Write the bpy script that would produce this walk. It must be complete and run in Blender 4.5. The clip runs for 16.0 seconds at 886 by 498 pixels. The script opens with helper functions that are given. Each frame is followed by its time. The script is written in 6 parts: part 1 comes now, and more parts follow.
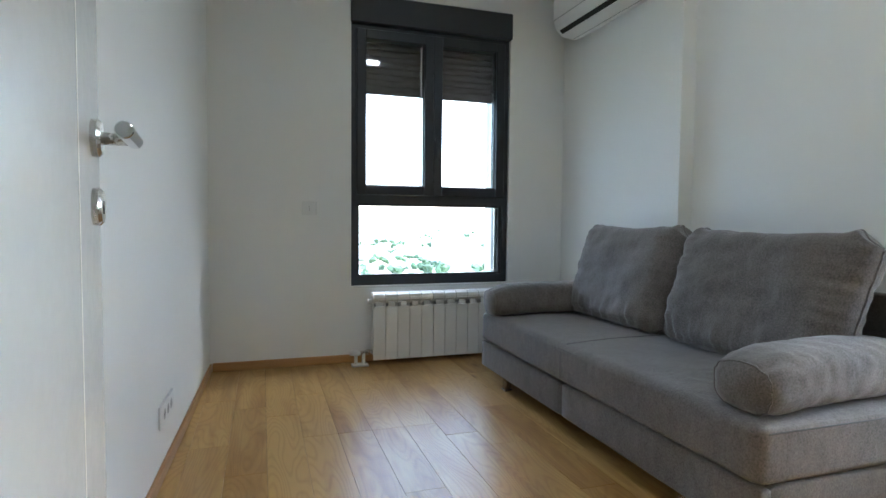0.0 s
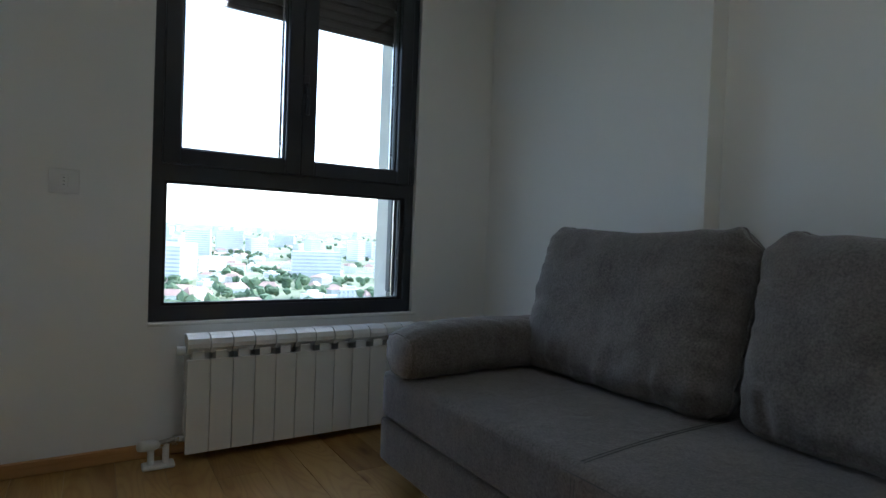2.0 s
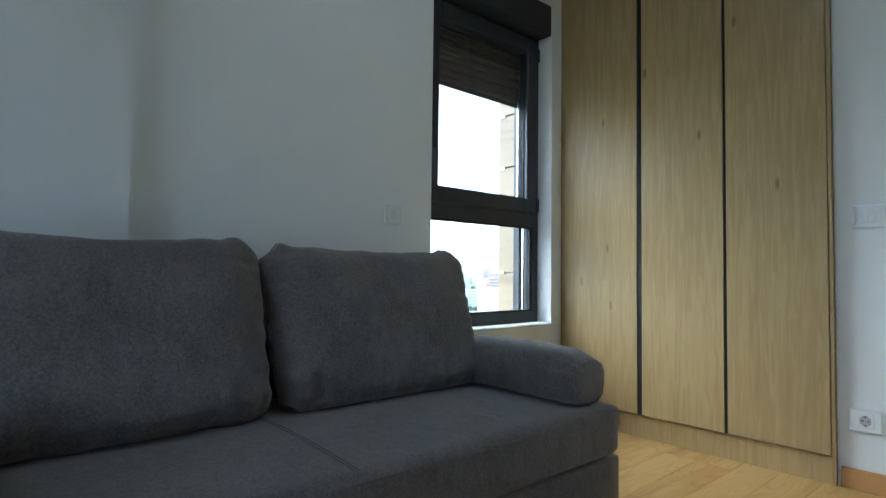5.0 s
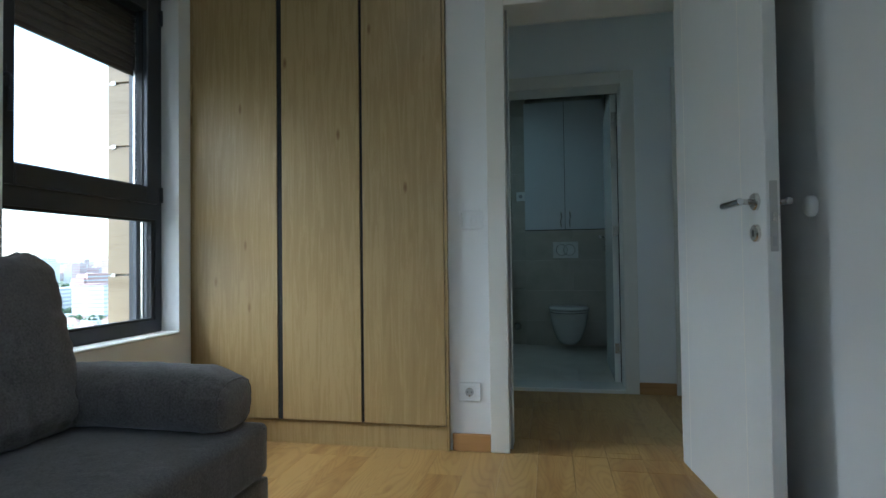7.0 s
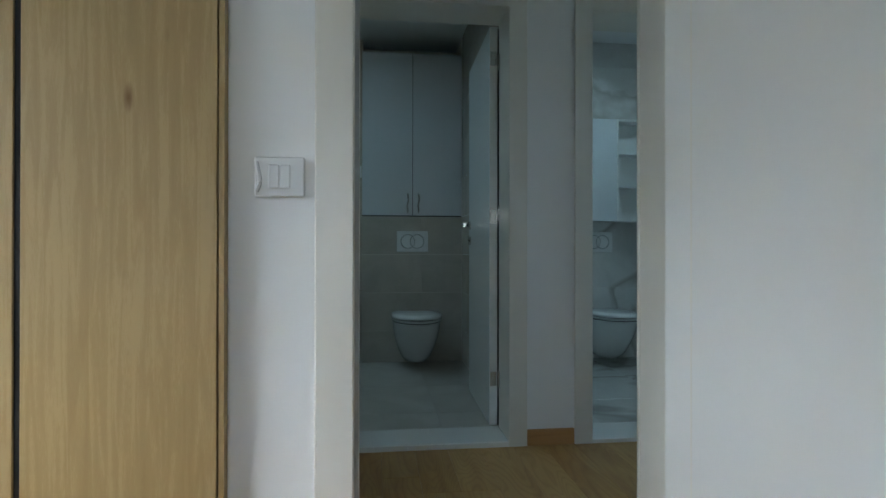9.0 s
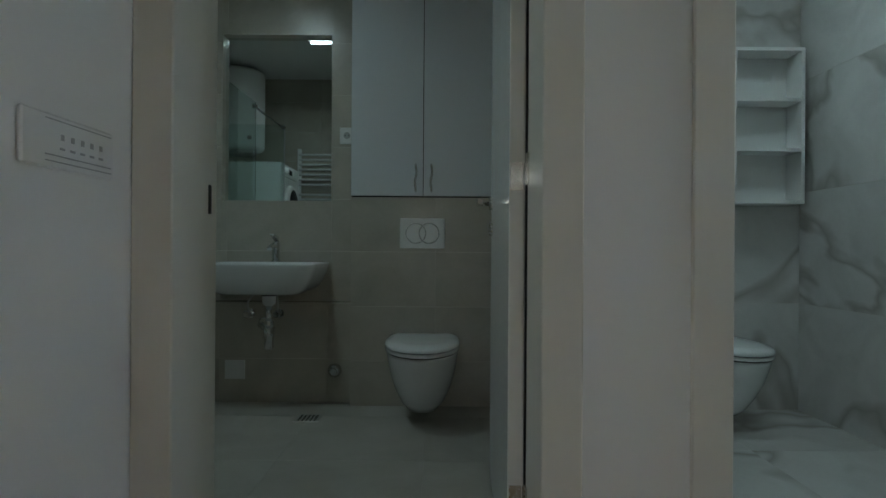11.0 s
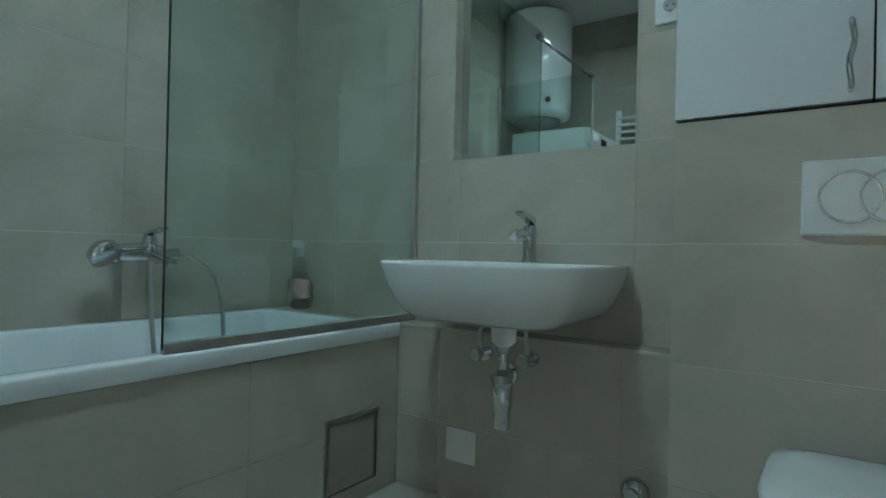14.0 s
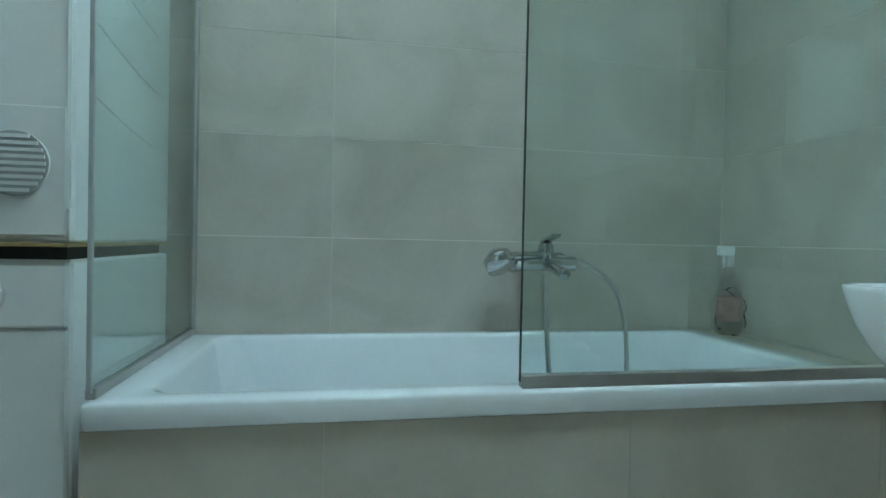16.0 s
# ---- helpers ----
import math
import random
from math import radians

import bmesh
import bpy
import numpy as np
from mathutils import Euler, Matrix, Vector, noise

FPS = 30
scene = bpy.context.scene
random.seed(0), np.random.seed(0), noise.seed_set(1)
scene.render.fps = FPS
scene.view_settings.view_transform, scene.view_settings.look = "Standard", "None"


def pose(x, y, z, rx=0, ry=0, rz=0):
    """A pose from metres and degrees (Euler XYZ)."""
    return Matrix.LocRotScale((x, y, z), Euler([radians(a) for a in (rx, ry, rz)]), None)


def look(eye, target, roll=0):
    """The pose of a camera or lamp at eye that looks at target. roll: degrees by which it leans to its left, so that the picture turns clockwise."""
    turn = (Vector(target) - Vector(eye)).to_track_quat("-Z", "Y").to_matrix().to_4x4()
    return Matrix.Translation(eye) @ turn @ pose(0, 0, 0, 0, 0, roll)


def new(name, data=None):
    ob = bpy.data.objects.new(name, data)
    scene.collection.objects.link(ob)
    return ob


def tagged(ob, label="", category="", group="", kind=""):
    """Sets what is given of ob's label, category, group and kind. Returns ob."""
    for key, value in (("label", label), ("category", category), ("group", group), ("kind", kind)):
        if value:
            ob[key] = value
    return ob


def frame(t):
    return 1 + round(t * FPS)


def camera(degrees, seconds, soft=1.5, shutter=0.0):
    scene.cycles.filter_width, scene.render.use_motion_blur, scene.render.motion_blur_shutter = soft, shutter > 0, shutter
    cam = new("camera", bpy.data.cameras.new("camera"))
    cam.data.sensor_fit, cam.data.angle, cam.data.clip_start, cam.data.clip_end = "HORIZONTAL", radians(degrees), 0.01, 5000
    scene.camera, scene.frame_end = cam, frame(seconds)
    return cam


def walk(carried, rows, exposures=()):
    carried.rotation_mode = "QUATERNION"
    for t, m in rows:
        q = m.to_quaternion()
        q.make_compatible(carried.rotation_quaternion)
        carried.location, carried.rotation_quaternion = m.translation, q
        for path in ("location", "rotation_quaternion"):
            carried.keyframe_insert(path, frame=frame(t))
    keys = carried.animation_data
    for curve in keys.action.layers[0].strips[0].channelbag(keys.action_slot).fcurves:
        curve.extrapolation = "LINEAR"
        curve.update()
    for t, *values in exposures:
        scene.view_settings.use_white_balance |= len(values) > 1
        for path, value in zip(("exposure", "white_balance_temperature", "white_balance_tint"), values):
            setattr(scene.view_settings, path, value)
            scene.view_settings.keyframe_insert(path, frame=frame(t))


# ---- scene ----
cam = camera(77.0, 16.0)
PATH = [
    (0, (-0.297, 0.426, 0.925), (0.322, 2.325, 0.826), 0.5),
    (0.5, (-0.151, 0.722, 0.914), (0.326, 2.662, 0.826), 0.8),
    (1, (-0.057, 1.062, 0.878), (0.413, 3.005, 0.801), 1.3),
    (1.5, (0.026, 1.39, 0.86), (0.733, 3.259, 0.797), 1.8),
    (2, (0.082, 1.731, 0.856), (1.144, 3.426, 0.816), 2.2),
    (2.5, (-0.015, 2.069, 0.835), (1.644, 3.186, 0.836), 2.5),
    (3, (-0.117, 2.45, 0.849), (1.847, 2.83, 0.852), 1.8),
    (3.5, (-0.037, 2.673, 0.855), (1.96, 2.555, 0.877), 1.8),
    (4, (0.034, 2.914, 0.862), (1.922, 2.256, 0.895), 2.1),
    (4.5, (0.021, 3.097, 0.832), (1.728, 2.057, 0.896), 1.5),
    (5, (-0.064, 3.239, 0.824), (1.429, 1.91, 0.905), 0.7),
    (5.2, (-0.076, 3.292, 0.816), (1.317, 1.859, 0.905), 0.5),
    (7.3, (0.142, 3.019, 0.874), (0.403, 1.036, 0.907), -0.5),
    (7.5, (0.186, 2.917, 0.876), (0.38, 0.926, 0.903), -0.3),
    (8, (0.31, 2.595, 0.881), (0.324, 0.595, 0.902), -0.3),
    (8.5, (0.302, 2.204, 0.881), (0.119, 0.212, 0.894), -0.2),
    (8.7, (0.283, 2.061, 0.896), (0.041, 0.075, 0.903), -0.0),
    (10.8, (-0.137, 0.628, 0.877), (-0.189, -1.371, 0.883), 0.6),
    (11, (-0.161, 0.511, 0.881), (-0.161, -1.489, 0.882), 0.4),
    (11.5, (-0.185, 0.149, 0.864), (0.061, -1.835, 0.865), 0.6),
    (12, (-0.201, -0.176, 0.863), (0.298, -2.113, 0.861), 0.6),
    (12.5, (-0.153, -0.462, 0.855), (0.504, -2.351, 0.858), 0.6),
    (13, (-0.122, -0.71, 0.858), (0.645, -2.557, 0.854), 0.7),
    (13.5, (-0.064, -0.938, 0.845), (0.859, -2.712, 0.849), 1.0),
    (14, (0.023, -1.07, 0.831), (1.162, -2.714, 0.841), 1.3),
    (14.5, (0.114, -1.205, 0.833), (1.512, -2.636, 0.836), 1.3),
    (15, (0.182, -1.322, 0.865), (1.834, -2.45, 0.851), 1.3),
    (15.5, (0.21, -1.355, 0.872), (2.025, -2.193, 0.845), 1.1),
    (16, (0.242, -1.403, 0.862), (2.207, -1.775, 0.834), 1.2),
]
EXPOSURES = [
    (0, 4.02, 5500, 3), (0.5, 3.77, 5500, 3), (1, 3.35, 5500, 3), (1.5, 3.0, 5500, 3), (2, 2.7, 5500, 3), (2.5, 2.4, 5500, 3), (3, 2.38, 5500, 3), (3.5, 2.6, 5500, 2),
    (4, 2.85, 5300, 1), (4.5, 3.05, 5200, 0), (5, 3.14, 5150, -2), (7.3, 2.68, 5280, -1), (7.5, 2.74, 5280, -1), (8, 2.98, 5320, 0), (8.7, 3.25, 5450, 2), (11, 3.36, 6500, 8), (11.5, 3.63, 6500, 9),
    (12, 3.78, 6350, 9), (12.5, 4.06, 6200, 7), (14, 4.8, 6000, 4), (15.5, 5.42, 5900, 4), (16, 5.43, 5900, 4),
]
SKY, LAMP_BED, LAMP_BATH = 0.12, 3.5, 3.4
walk(cam, [(t, look(eye, target, roll)) for t, eye, target, roll in PATH], EXPOSURES)

# ---- world, sun, lamps ----
world = bpy.data.worlds.new("overcast_sky")
scene.world = world
world.use_nodes = True
wn = world.node_tree.nodes
sky = wn.new("ShaderNodeTexSky")
sky.sky_type = "NISHITA"
sky.sun_disc = False
sky.sun_elevation, sky.sun_rotation = radians(45), radians(62)
sky.air_density, sky.dust_density, sky.ozone_density = 1.0, 2.0, 1.5
soften = wn.new("ShaderNodeHueSaturation")
soften.inputs["Saturation"].default_value = 0.75
world.node_tree.links.new(sky.outputs["Color"], soften.inputs["Color"])
world.node_tree.links.new(soften.outputs["Color"], wn["Background"].inputs["Color"])
wn["Background"].inputs["Strength"].default_value = SKY

sun = new("sun", bpy.data.lights.new("sun", "SUN"))
sun.data.energy, sun.data.angle, sun.data.color = 0.55, radians(50), (1.0, 0.99, 0.97)
sun.matrix_world = look((0, 0, 50), (-60, -10, 0))

# ---- plan, in metres ----
LEFT, RIGHT, COLUMN = -0.60, 1.88, 1.79       # bedroom side walls at the window, column front
SKEW = 0.030                                  # the left wall runs slightly out of square
WIN, DOORW, HALLN = 4.04, 0.575, 0.36         # window wall, door wall (both faces)
HALLS, BATHN = -0.652, -0.87                  # wall to the bathrooms (both faces)
HALLR = 0.485                                 # hall side wall
CEIL = 2.60
BX0, BX1, ALX = -0.445, 1.955, 2.08           # bathroom side walls, wall beside the machines
TOILETW, LOWW, UPW = -2.54, -2.60, -2.70      # planes of the bathroom back wall
ALCOVE = -0.33                                # bathroom wall behind the machines
BFLOOR = 0.02


def left_x(y):
    return LEFT - SKEW * (WIN - y)


def on_left(y, z, turn=0.0):
    """A place on the left wall; local x points along the wall for turn 90."""
    return Matrix.Translation((left_x(y), y, z)) @ pose(0, 0, 0, 0, 0, turn - math.degrees(math.atan(SKEW)))


# ---- materials ----
def nodes_of(name):
    m = bpy.data.materials.new(name)
    m.use_nodes = True
    t = m.node_tree
    return m, t.nodes, t.links, t.nodes["Principled BSDF"]


def ramp_node(n, stops):
    r = n.new("ShaderNodeValToRGB")
    while len(r.color_ramp.elements) > 2:
        r.color_ramp.elements.remove(r.color_ramp.elements[-1])
    for i, (p, c) in enumerate(stops):
        e = r.color_ramp.elements[i] if i < 2 else r.color_ramp.elements.new(p)
        e.position, e.color = p, (*c, 1)
    return r


def surface(name, base, rough=0.5, metal=0.0, var=0.08, scale=3.0, fine=80.0, bump=0.05, rvar=0.08, coat=0.0, dist=0.002, sheen=0.0):
    m, n, l, b = nodes_of(name)
    tc = n.new("ShaderNodeTexCoord")
    info = n.new("ShaderNodeObjectInfo")
    big, small = n.new("ShaderNodeTexNoise"), n.new("ShaderNodeTexNoise")
    big.inputs["Scale"].default_value, small.inputs["Scale"].default_value = scale, fine
    big.inputs["Detail"].default_value = small.inputs["Detail"].default_value = 4
    off = n.new("ShaderNodeVectorMath")
    off.operation = "MULTIPLY_ADD"
    off.inputs[1].default_value = (17, 9, 5)
    l.new(info.outputs["Random"], off.inputs[0])
    l.new(tc.outputs["Object"], off.inputs[2])
    for k in (big, small):
        l.new(off.outputs[0], k.inputs["Vector"])
    c0 = tuple(max(0, v * (1 - var)) for v in base)
    c1 = tuple(min(1, v * (1 + var)) for v in base)
    r = ramp_node(n, [(0.3, c0), (0.7, c1)])
    l.new(big.outputs["Fac"], r.inputs["Fac"])
    l.new(r.outputs["Color"], b.inputs["Base Color"])
    mr = n.new("ShaderNodeMapRange")
    mr.inputs["To Min"].default_value, mr.inputs["To Max"].default_value = max(0.02, rough - rvar), min(1, rough + rvar)
    l.new(small.outputs["Fac"], mr.inputs["Value"])
    l.new(mr.outputs[0], b.inputs["Roughness"])
    b.inputs["Metallic"].default_value = metal
    b.inputs["Coat Weight"].default_value = coat
    b.inputs["Coat Roughness"].default_value = 0.06
    b.inputs["Sheen Weight"].default_value = sheen
    if bump:
        bp = n.new("ShaderNodeBump")
        bp.inputs["Strength"].default_value, bp.inputs["Distance"].default_value = bump, dist
        l.new(small.outputs["Fac"], bp.inputs["Height"])
        l.new(bp.outputs["Normal"], b.inputs["Normal"])
    return m


def wood(name, stops, along="y", stretch=14.0, rough=0.3, ring=4.0, knots=0.35, coat=0.0, tint=0.25, rings=0.0, kscale=2.6, kmax=0.09):
    """Boards with grain along one axis; each object has its own piece of the pattern and its own tone."""
    m, n, l, b = nodes_of(name)
    tc, info = n.new("ShaderNodeTexCoord"), n.new("ShaderNodeObjectInfo")
    off = n.new("ShaderNodeVectorMath")
    off.operation = "MULTIPLY_ADD"
    off.inputs[1].default_value = (31, 57, 23)
    l.new(info.outputs["Random"], off.inputs[0])
    l.new(tc.outputs["Object"], off.inputs[2])
    mp = n.new("ShaderNodeMapping")
    s = {"x": (1, stretch, stretch), "y": (stretch, 1, stretch), "z": (stretch, stretch, 1)}[along]
    mp.inputs["Scale"].default_value = s
    l.new(off.outputs[0], mp.inputs["Vector"])
    grain, fine, blot = (n.new("ShaderNodeTexNoise") for _ in range(3))
    grain.inputs["Scale"].default_value, grain.inputs["Detail"].default_value, grain.inputs["Distortion"].default_value = ring * 0.35, 6, 1.2
    fine.inputs["Scale"].default_value, fine.inputs["Detail"].default_value = ring * 7, 6
    blot.inputs["Scale"].default_value, blot.inputs["Detail"].default_value = 2.3, 3
    for k in (grain, fine):
        l.new(mp.outputs[0], k.inputs["Vector"])
    l.new(off.outputs[0], blot.inputs["Vector"])
    add = n.new("ShaderNodeMath")
    add.operation = "MULTIPLY_ADD"
    add.inputs[1].default_value = 0.2 if rings else 0.45
    l.new(fine.outputs["Fac"], add.inputs[0])
    l.new(grain.outputs["Fac"], add.inputs[2])
    add2 = n.new("ShaderNodeMath")
    add2.operation = "MULTIPLY_ADD"
    add2.inputs[1].default_value = tint
    l.new(info.outputs["Random"], add2.inputs[0])
    l.new(add.outputs[0], add2.inputs[2])
    add3 = n.new("ShaderNodeMath")
    add3.operation = "MULTIPLY_ADD"
    add3.inputs[1].default_value = 0.3
    l.new(blot.outputs["Fac"], add3.inputs[0])
    l.new(add2.outputs[0], add3.inputs[2])
    r = ramp_node(n, stops)
    l.new(add3.outputs[0], r.inputs["Fac"])
    vor = n.new("ShaderNodeTexVoronoi")
    vor.inputs["Scale"].default_value = kscale
    kp = n.new("ShaderNodeMapping")
    kp.inputs["Scale"].default_value = {"x": (0.5, 1.4, 1.4), "y": (1.4, 0.5, 1.4), "z": (1.4, 1.4, 0.5)}[along]
    l.new(off.outputs[0], kp.inputs["Vector"])
    l.new(kp.outputs[0], vor.inputs["Vector"])
    kr = n.new("ShaderNodeMapRange")
    kr.inputs["From Min"].default_value, kr.inputs["From Max"].default_value = 0.2 * kmax, kmax
    kr.inputs["To Min"].default_value, kr.inputs["To Max"].default_value = knots, 0.0
    l.new(vor.outputs["Distance"], kr.inputs["Value"])
    mix = n.new("ShaderNodeMixRGB")
    mix.blend_type = "MULTIPLY"
    mix.inputs["Color2"].default_value = (0.42, 0.28, 0.16, 1)
    l.new(kr.outputs[0], mix.inputs["Fac"])
    l.new(r.outputs["Color"], mix.inputs["Color1"])
    colour = mix.outputs["Color"]
    if rings:
        # contour lines of a long-drawn pattern: the arched growth rings of a flat-sawn board
        wp, wave = n.new("ShaderNodeMapping"), n.new("ShaderNodeTexNoise")
        wp.inputs["Scale"].default_value = {"x": (0.9, 5.5, 5.5), "y": (5.5, 0.9, 5.5), "z": (5.5, 5.5, 0.9)}[along]
        wave.inputs["Scale"].default_value, wave.inputs["Detail"].default_value, wave.inputs["Distortion"].default_value = 1.0, 1.6, 0.25
        l.new(off.outputs[0], wp.inputs["Vector"])
        l.new(wp.outputs[0], wave.inputs["Vector"])
        many, back = n.new("ShaderNodeMath"), n.new("ShaderNodeMath")
        many.operation, back.operation = "MULTIPLY", "PINGPONG"
        many.inputs[1].default_value, back.inputs[1].default_value = 58.0, 1.0
        l.new(wave.outputs["Fac"], many.inputs[0])
        l.new(many.outputs[0], back.inputs[0])
        wr = n.new("ShaderNodeMapRange")
        wr.inputs["From Min"].default_value, wr.inputs["From Max"].default_value = 0.45, 0.95
        wr.inputs["To Max"].default_value = rings
        l.new(back.outputs[0], wr.inputs["Value"])
        dark = n.new("ShaderNodeMixRGB")
        dark.blend_type = "MULTIPLY"
        dark.inputs["Color2"].default_value = (0.55, 0.40, 0.24, 1)
        l.new(wr.outputs[0], dark.inputs["Fac"])
        l.new(colour, dark.inputs["Color1"])
        colour = dark.outputs["Color"]
    l.new(colour, b.inputs["Base Color"])
    mr = n.new("ShaderNodeMapRange")
    mr.inputs["To Min"].default_value, mr.inputs["To Max"].default_value = rough - 0.06, rough + 0.1
    l.new(fine.outputs["Fac"], mr.inputs["Value"])
    l.new(mr.outputs[0], b.inputs["Roughness"])
    b.inputs["Coat Weight"].default_value = coat
    b.inputs["Specular IOR Level"].default_value = 0.45
    bp = n.new("ShaderNodeBump")
    bp.inputs["Strength"].default_value, bp.inputs["Distance"].default_value = 0.12, 0.001
    l.new(fine.outputs["Fac"], bp.inputs["Height"])
    if rings:
        groove = n.new("ShaderNodeBump")
        groove.invert = True
        groove.inputs["Strength"].default_value, groove.inputs["Distance"].default_value = 0.35, 0.0012
        l.new(wr.outputs[0], groove.inputs["Height"])
        l.new(bp.outputs["Normal"], groove.inputs["Normal"])
        bp = groove
    l.new(bp.outputs["Normal"], b.inputs["Normal"])
    return m


def fabric_mat(name, base):
    m, n, l, b = nodes_of(name)
    tc = n.new("ShaderNodeTexCoord")
    nap, weave, cloud = (n.new("ShaderNodeTexNoise") for _ in range(3))
    nap.inputs["Scale"].default_value, nap.inputs["Detail"].default_value = 170, 6
    weave.inputs["Scale"].default_value, weave.inputs["Detail"].default_value = 520, 3
    cloud.inputs["Scale"].default_value, cloud.inputs["Detail"].default_value = 5, 5
    for k in (nap, weave, cloud):
        l.new(tc.outputs["Object"], k.inputs["Vector"])
    a = n.new("ShaderNodeMath")
    a.operation = "MULTIPLY_ADD"
    a.inputs[1].default_value = 0.5
    l.new(cloud.outputs["Fac"], a.inputs[0])
    l.new(nap.outputs["Fac"], a.inputs[2])
    rub, rubmap, a3 = n.new("ShaderNodeTexNoise"), n.new("ShaderNodeMapping"), n.new("ShaderNodeMath")
    rubmap.inputs["Scale"].default_value = (1.0, 1.0, 0.45)
    rub.inputs["Scale"].default_value, rub.inputs["Detail"].default_value, rub.inputs["Roughness"].default_value = 34, 7, 0.7
    l.new(tc.outputs["Object"], rubmap.inputs["Vector"])
    l.new(rubmap.outputs[0], rub.inputs["Vector"])
    a3.operation = "MULTIPLY_ADD"
    a3.inputs[1].default_value = 0.5
    l.new(rub.outputs["Fac"], a3.inputs[0])
    l.new(a.outputs[0], a3.inputs[2])
    a2 = n.new("ShaderNodeMath")
    a2.operation = "MULTIPLY_ADD"
    a2.inputs[1].default_value = 0.6
    l.new(weave.outputs["Fac"], a2.inputs[0])
    l.new(a3.outputs[0], a2.inputs[2])
    r = ramp_node(n, [(0.60, tuple(v * 0.55 for v in base)), (1.0, tuple(v * 1.6 for v in base))])
    dv = n.new("ShaderNodeMath")
    dv.operation = "MULTIPLY"
    dv.inputs[1].default_value = 0.61
    l.new(a2.outputs[0], dv.inputs[0])
    l.new(dv.outputs[0], r.inputs["Fac"])
    l.new(r.outputs["Color"], b.inputs["Base Color"])
    b.inputs["Roughness"].default_value = 0.92
    b.inputs["Sheen Weight"].default_value = 0.3
    b.inputs["Sheen Roughness"].default_value = 0.5
    bp = n.new("ShaderNodeBump")
    bp.inputs["Strength"].default_value, bp.inputs["Distance"].default_value = 0.5, 0.0015
    l.new(a2.outputs[0], bp.inputs["Height"])
    crease, fold = n.new("ShaderNodeTexNoise"), n.new("ShaderNodeBump")
    crease.inputs["Scale"].default_value, crease.inputs["Detail"].default_value, crease.inputs["Distortion"].default_value = 9, 4, 1.4
    fold.inputs["Strength"].default_value, fold.inputs["Distance"].default_value = 0.35, 0.010
    l.new(tc.outputs["Object"], crease.inputs["Vector"])
    l.new(crease.outputs["Fac"], fold.inputs["Height"])
    l.new(fold.outputs["Normal"], bp.inputs["Normal"])
    l.new(bp.outputs["Normal"], b.inputs["Normal"])
    return m


def stone_tile(name, base, dark, rough, veins=False):
    m, n, l, b = nodes_of(name)
    tc, info = n.new("ShaderNodeTexCoord"), n.new("ShaderNodeObjectInfo")
    off = n.new("ShaderNodeVectorMath")
    off.operation = "MULTIPLY_ADD"
    off.inputs[1].default_value = (41, 13, 29)
    l.new(info.outputs["Random"], off.inputs[0])
    l.new(tc.outputs["Object"], off.inputs[2])
    c, f = n.new("ShaderNodeTexNoise"), n.new("ShaderNodeTexNoise")
    c.inputs["Scale"].default_value, c.inputs["Detail"].default_value, c.inputs["Distortion"].default_value = 3.2, 7, 0.9
    f.inputs["Scale"].default_value, f.inputs["Detail"].default_value = 60, 4
    mp = n.new("ShaderNodeMapping")
    mp.inputs["Scale"].default_value = (1, 1, 2.2)
    l.new(off.outputs[0], mp.inputs["Vector"])
    l.new(mp.outputs[0], c.inputs["Vector"])
    l.new(off.outputs[0], f.inputs["Vector"])
    a = n.new("ShaderNodeMath")
    a.operation = "MULTIPLY_ADD"
    a.inputs[1].default_value = 0.18
    l.new(f.outputs["Fac"], a.inputs[0])
    l.new(c.outputs["Fac"], a.inputs[2])
    r = ramp_node(n, [(0.38, dark), (0.78, base)])
    l.new(a.outputs[0], r.inputs["Fac"])
    out = r.outputs["Color"]
    if veins:
        w = n.new("ShaderNodeTexNoise")
        w.inputs["Scale"].default_value, w.inputs["Detail"].default_value, w.inputs["Distortion"].default_value = 0.62, 4, 0.9
        l.new(off.outputs[0], w.inputs["Vector"])
        v = ramp_node(n, [(0.46, (0, 0, 0)), (0.5, (1, 1, 1)), (0.525, (0, 0, 0))])
        l.new(w.outputs["Fac"], v.inputs["Fac"])
        mx = n.new("ShaderNodeMixRGB")
        mx.inputs["Color2"].default_value = (0.36, 0.33, 0.30, 1)
        sc = n.new("ShaderNodeMath")
        sc.operation = "MULTIPLY"
        sc.inputs[1].default_value = 0.75
        l.new(v.outputs["Color"], sc.inputs[0])
        l.new(sc.outputs[0], mx.inputs["Fac"])
        l.new(out, mx.inputs["Color1"])
        out = mx.outputs["Color"]
    l.new(out, b.inputs["Base Color"])
    mr = n.new("ShaderNodeMapRange")
    mr.inputs["To Min"].default_value, mr.inputs["To Max"].default_value = rough - 0.025, rough + 0.035
    l.new(f.outputs["Fac"], mr.inputs["Value"])
    l.new(mr.outputs[0], b.inputs["Roughness"])
    bp = n.new("ShaderNodeBump")
    bp.inputs["Strength"].default_value, bp.inputs["Distance"].default_value = 0.04, 0.001
    l.new(f.outputs["Fac"], bp.inputs["Height"])
    l.new(bp.outputs["Normal"], b.inputs["Normal"])
    return m


def glass_mat(name, tint=(1, 1, 1), rough=0.0, ior=1.45):
    m, n, l, b = nodes_of(name)
    b.inputs["Base Color"].default_value = (*tint, 1)
    b.inputs["Transmission Weight"].default_value = 1
    b.inputs["Roughness"].default_value = rough
    b.inputs["IOR"].default_value = ior
    return m


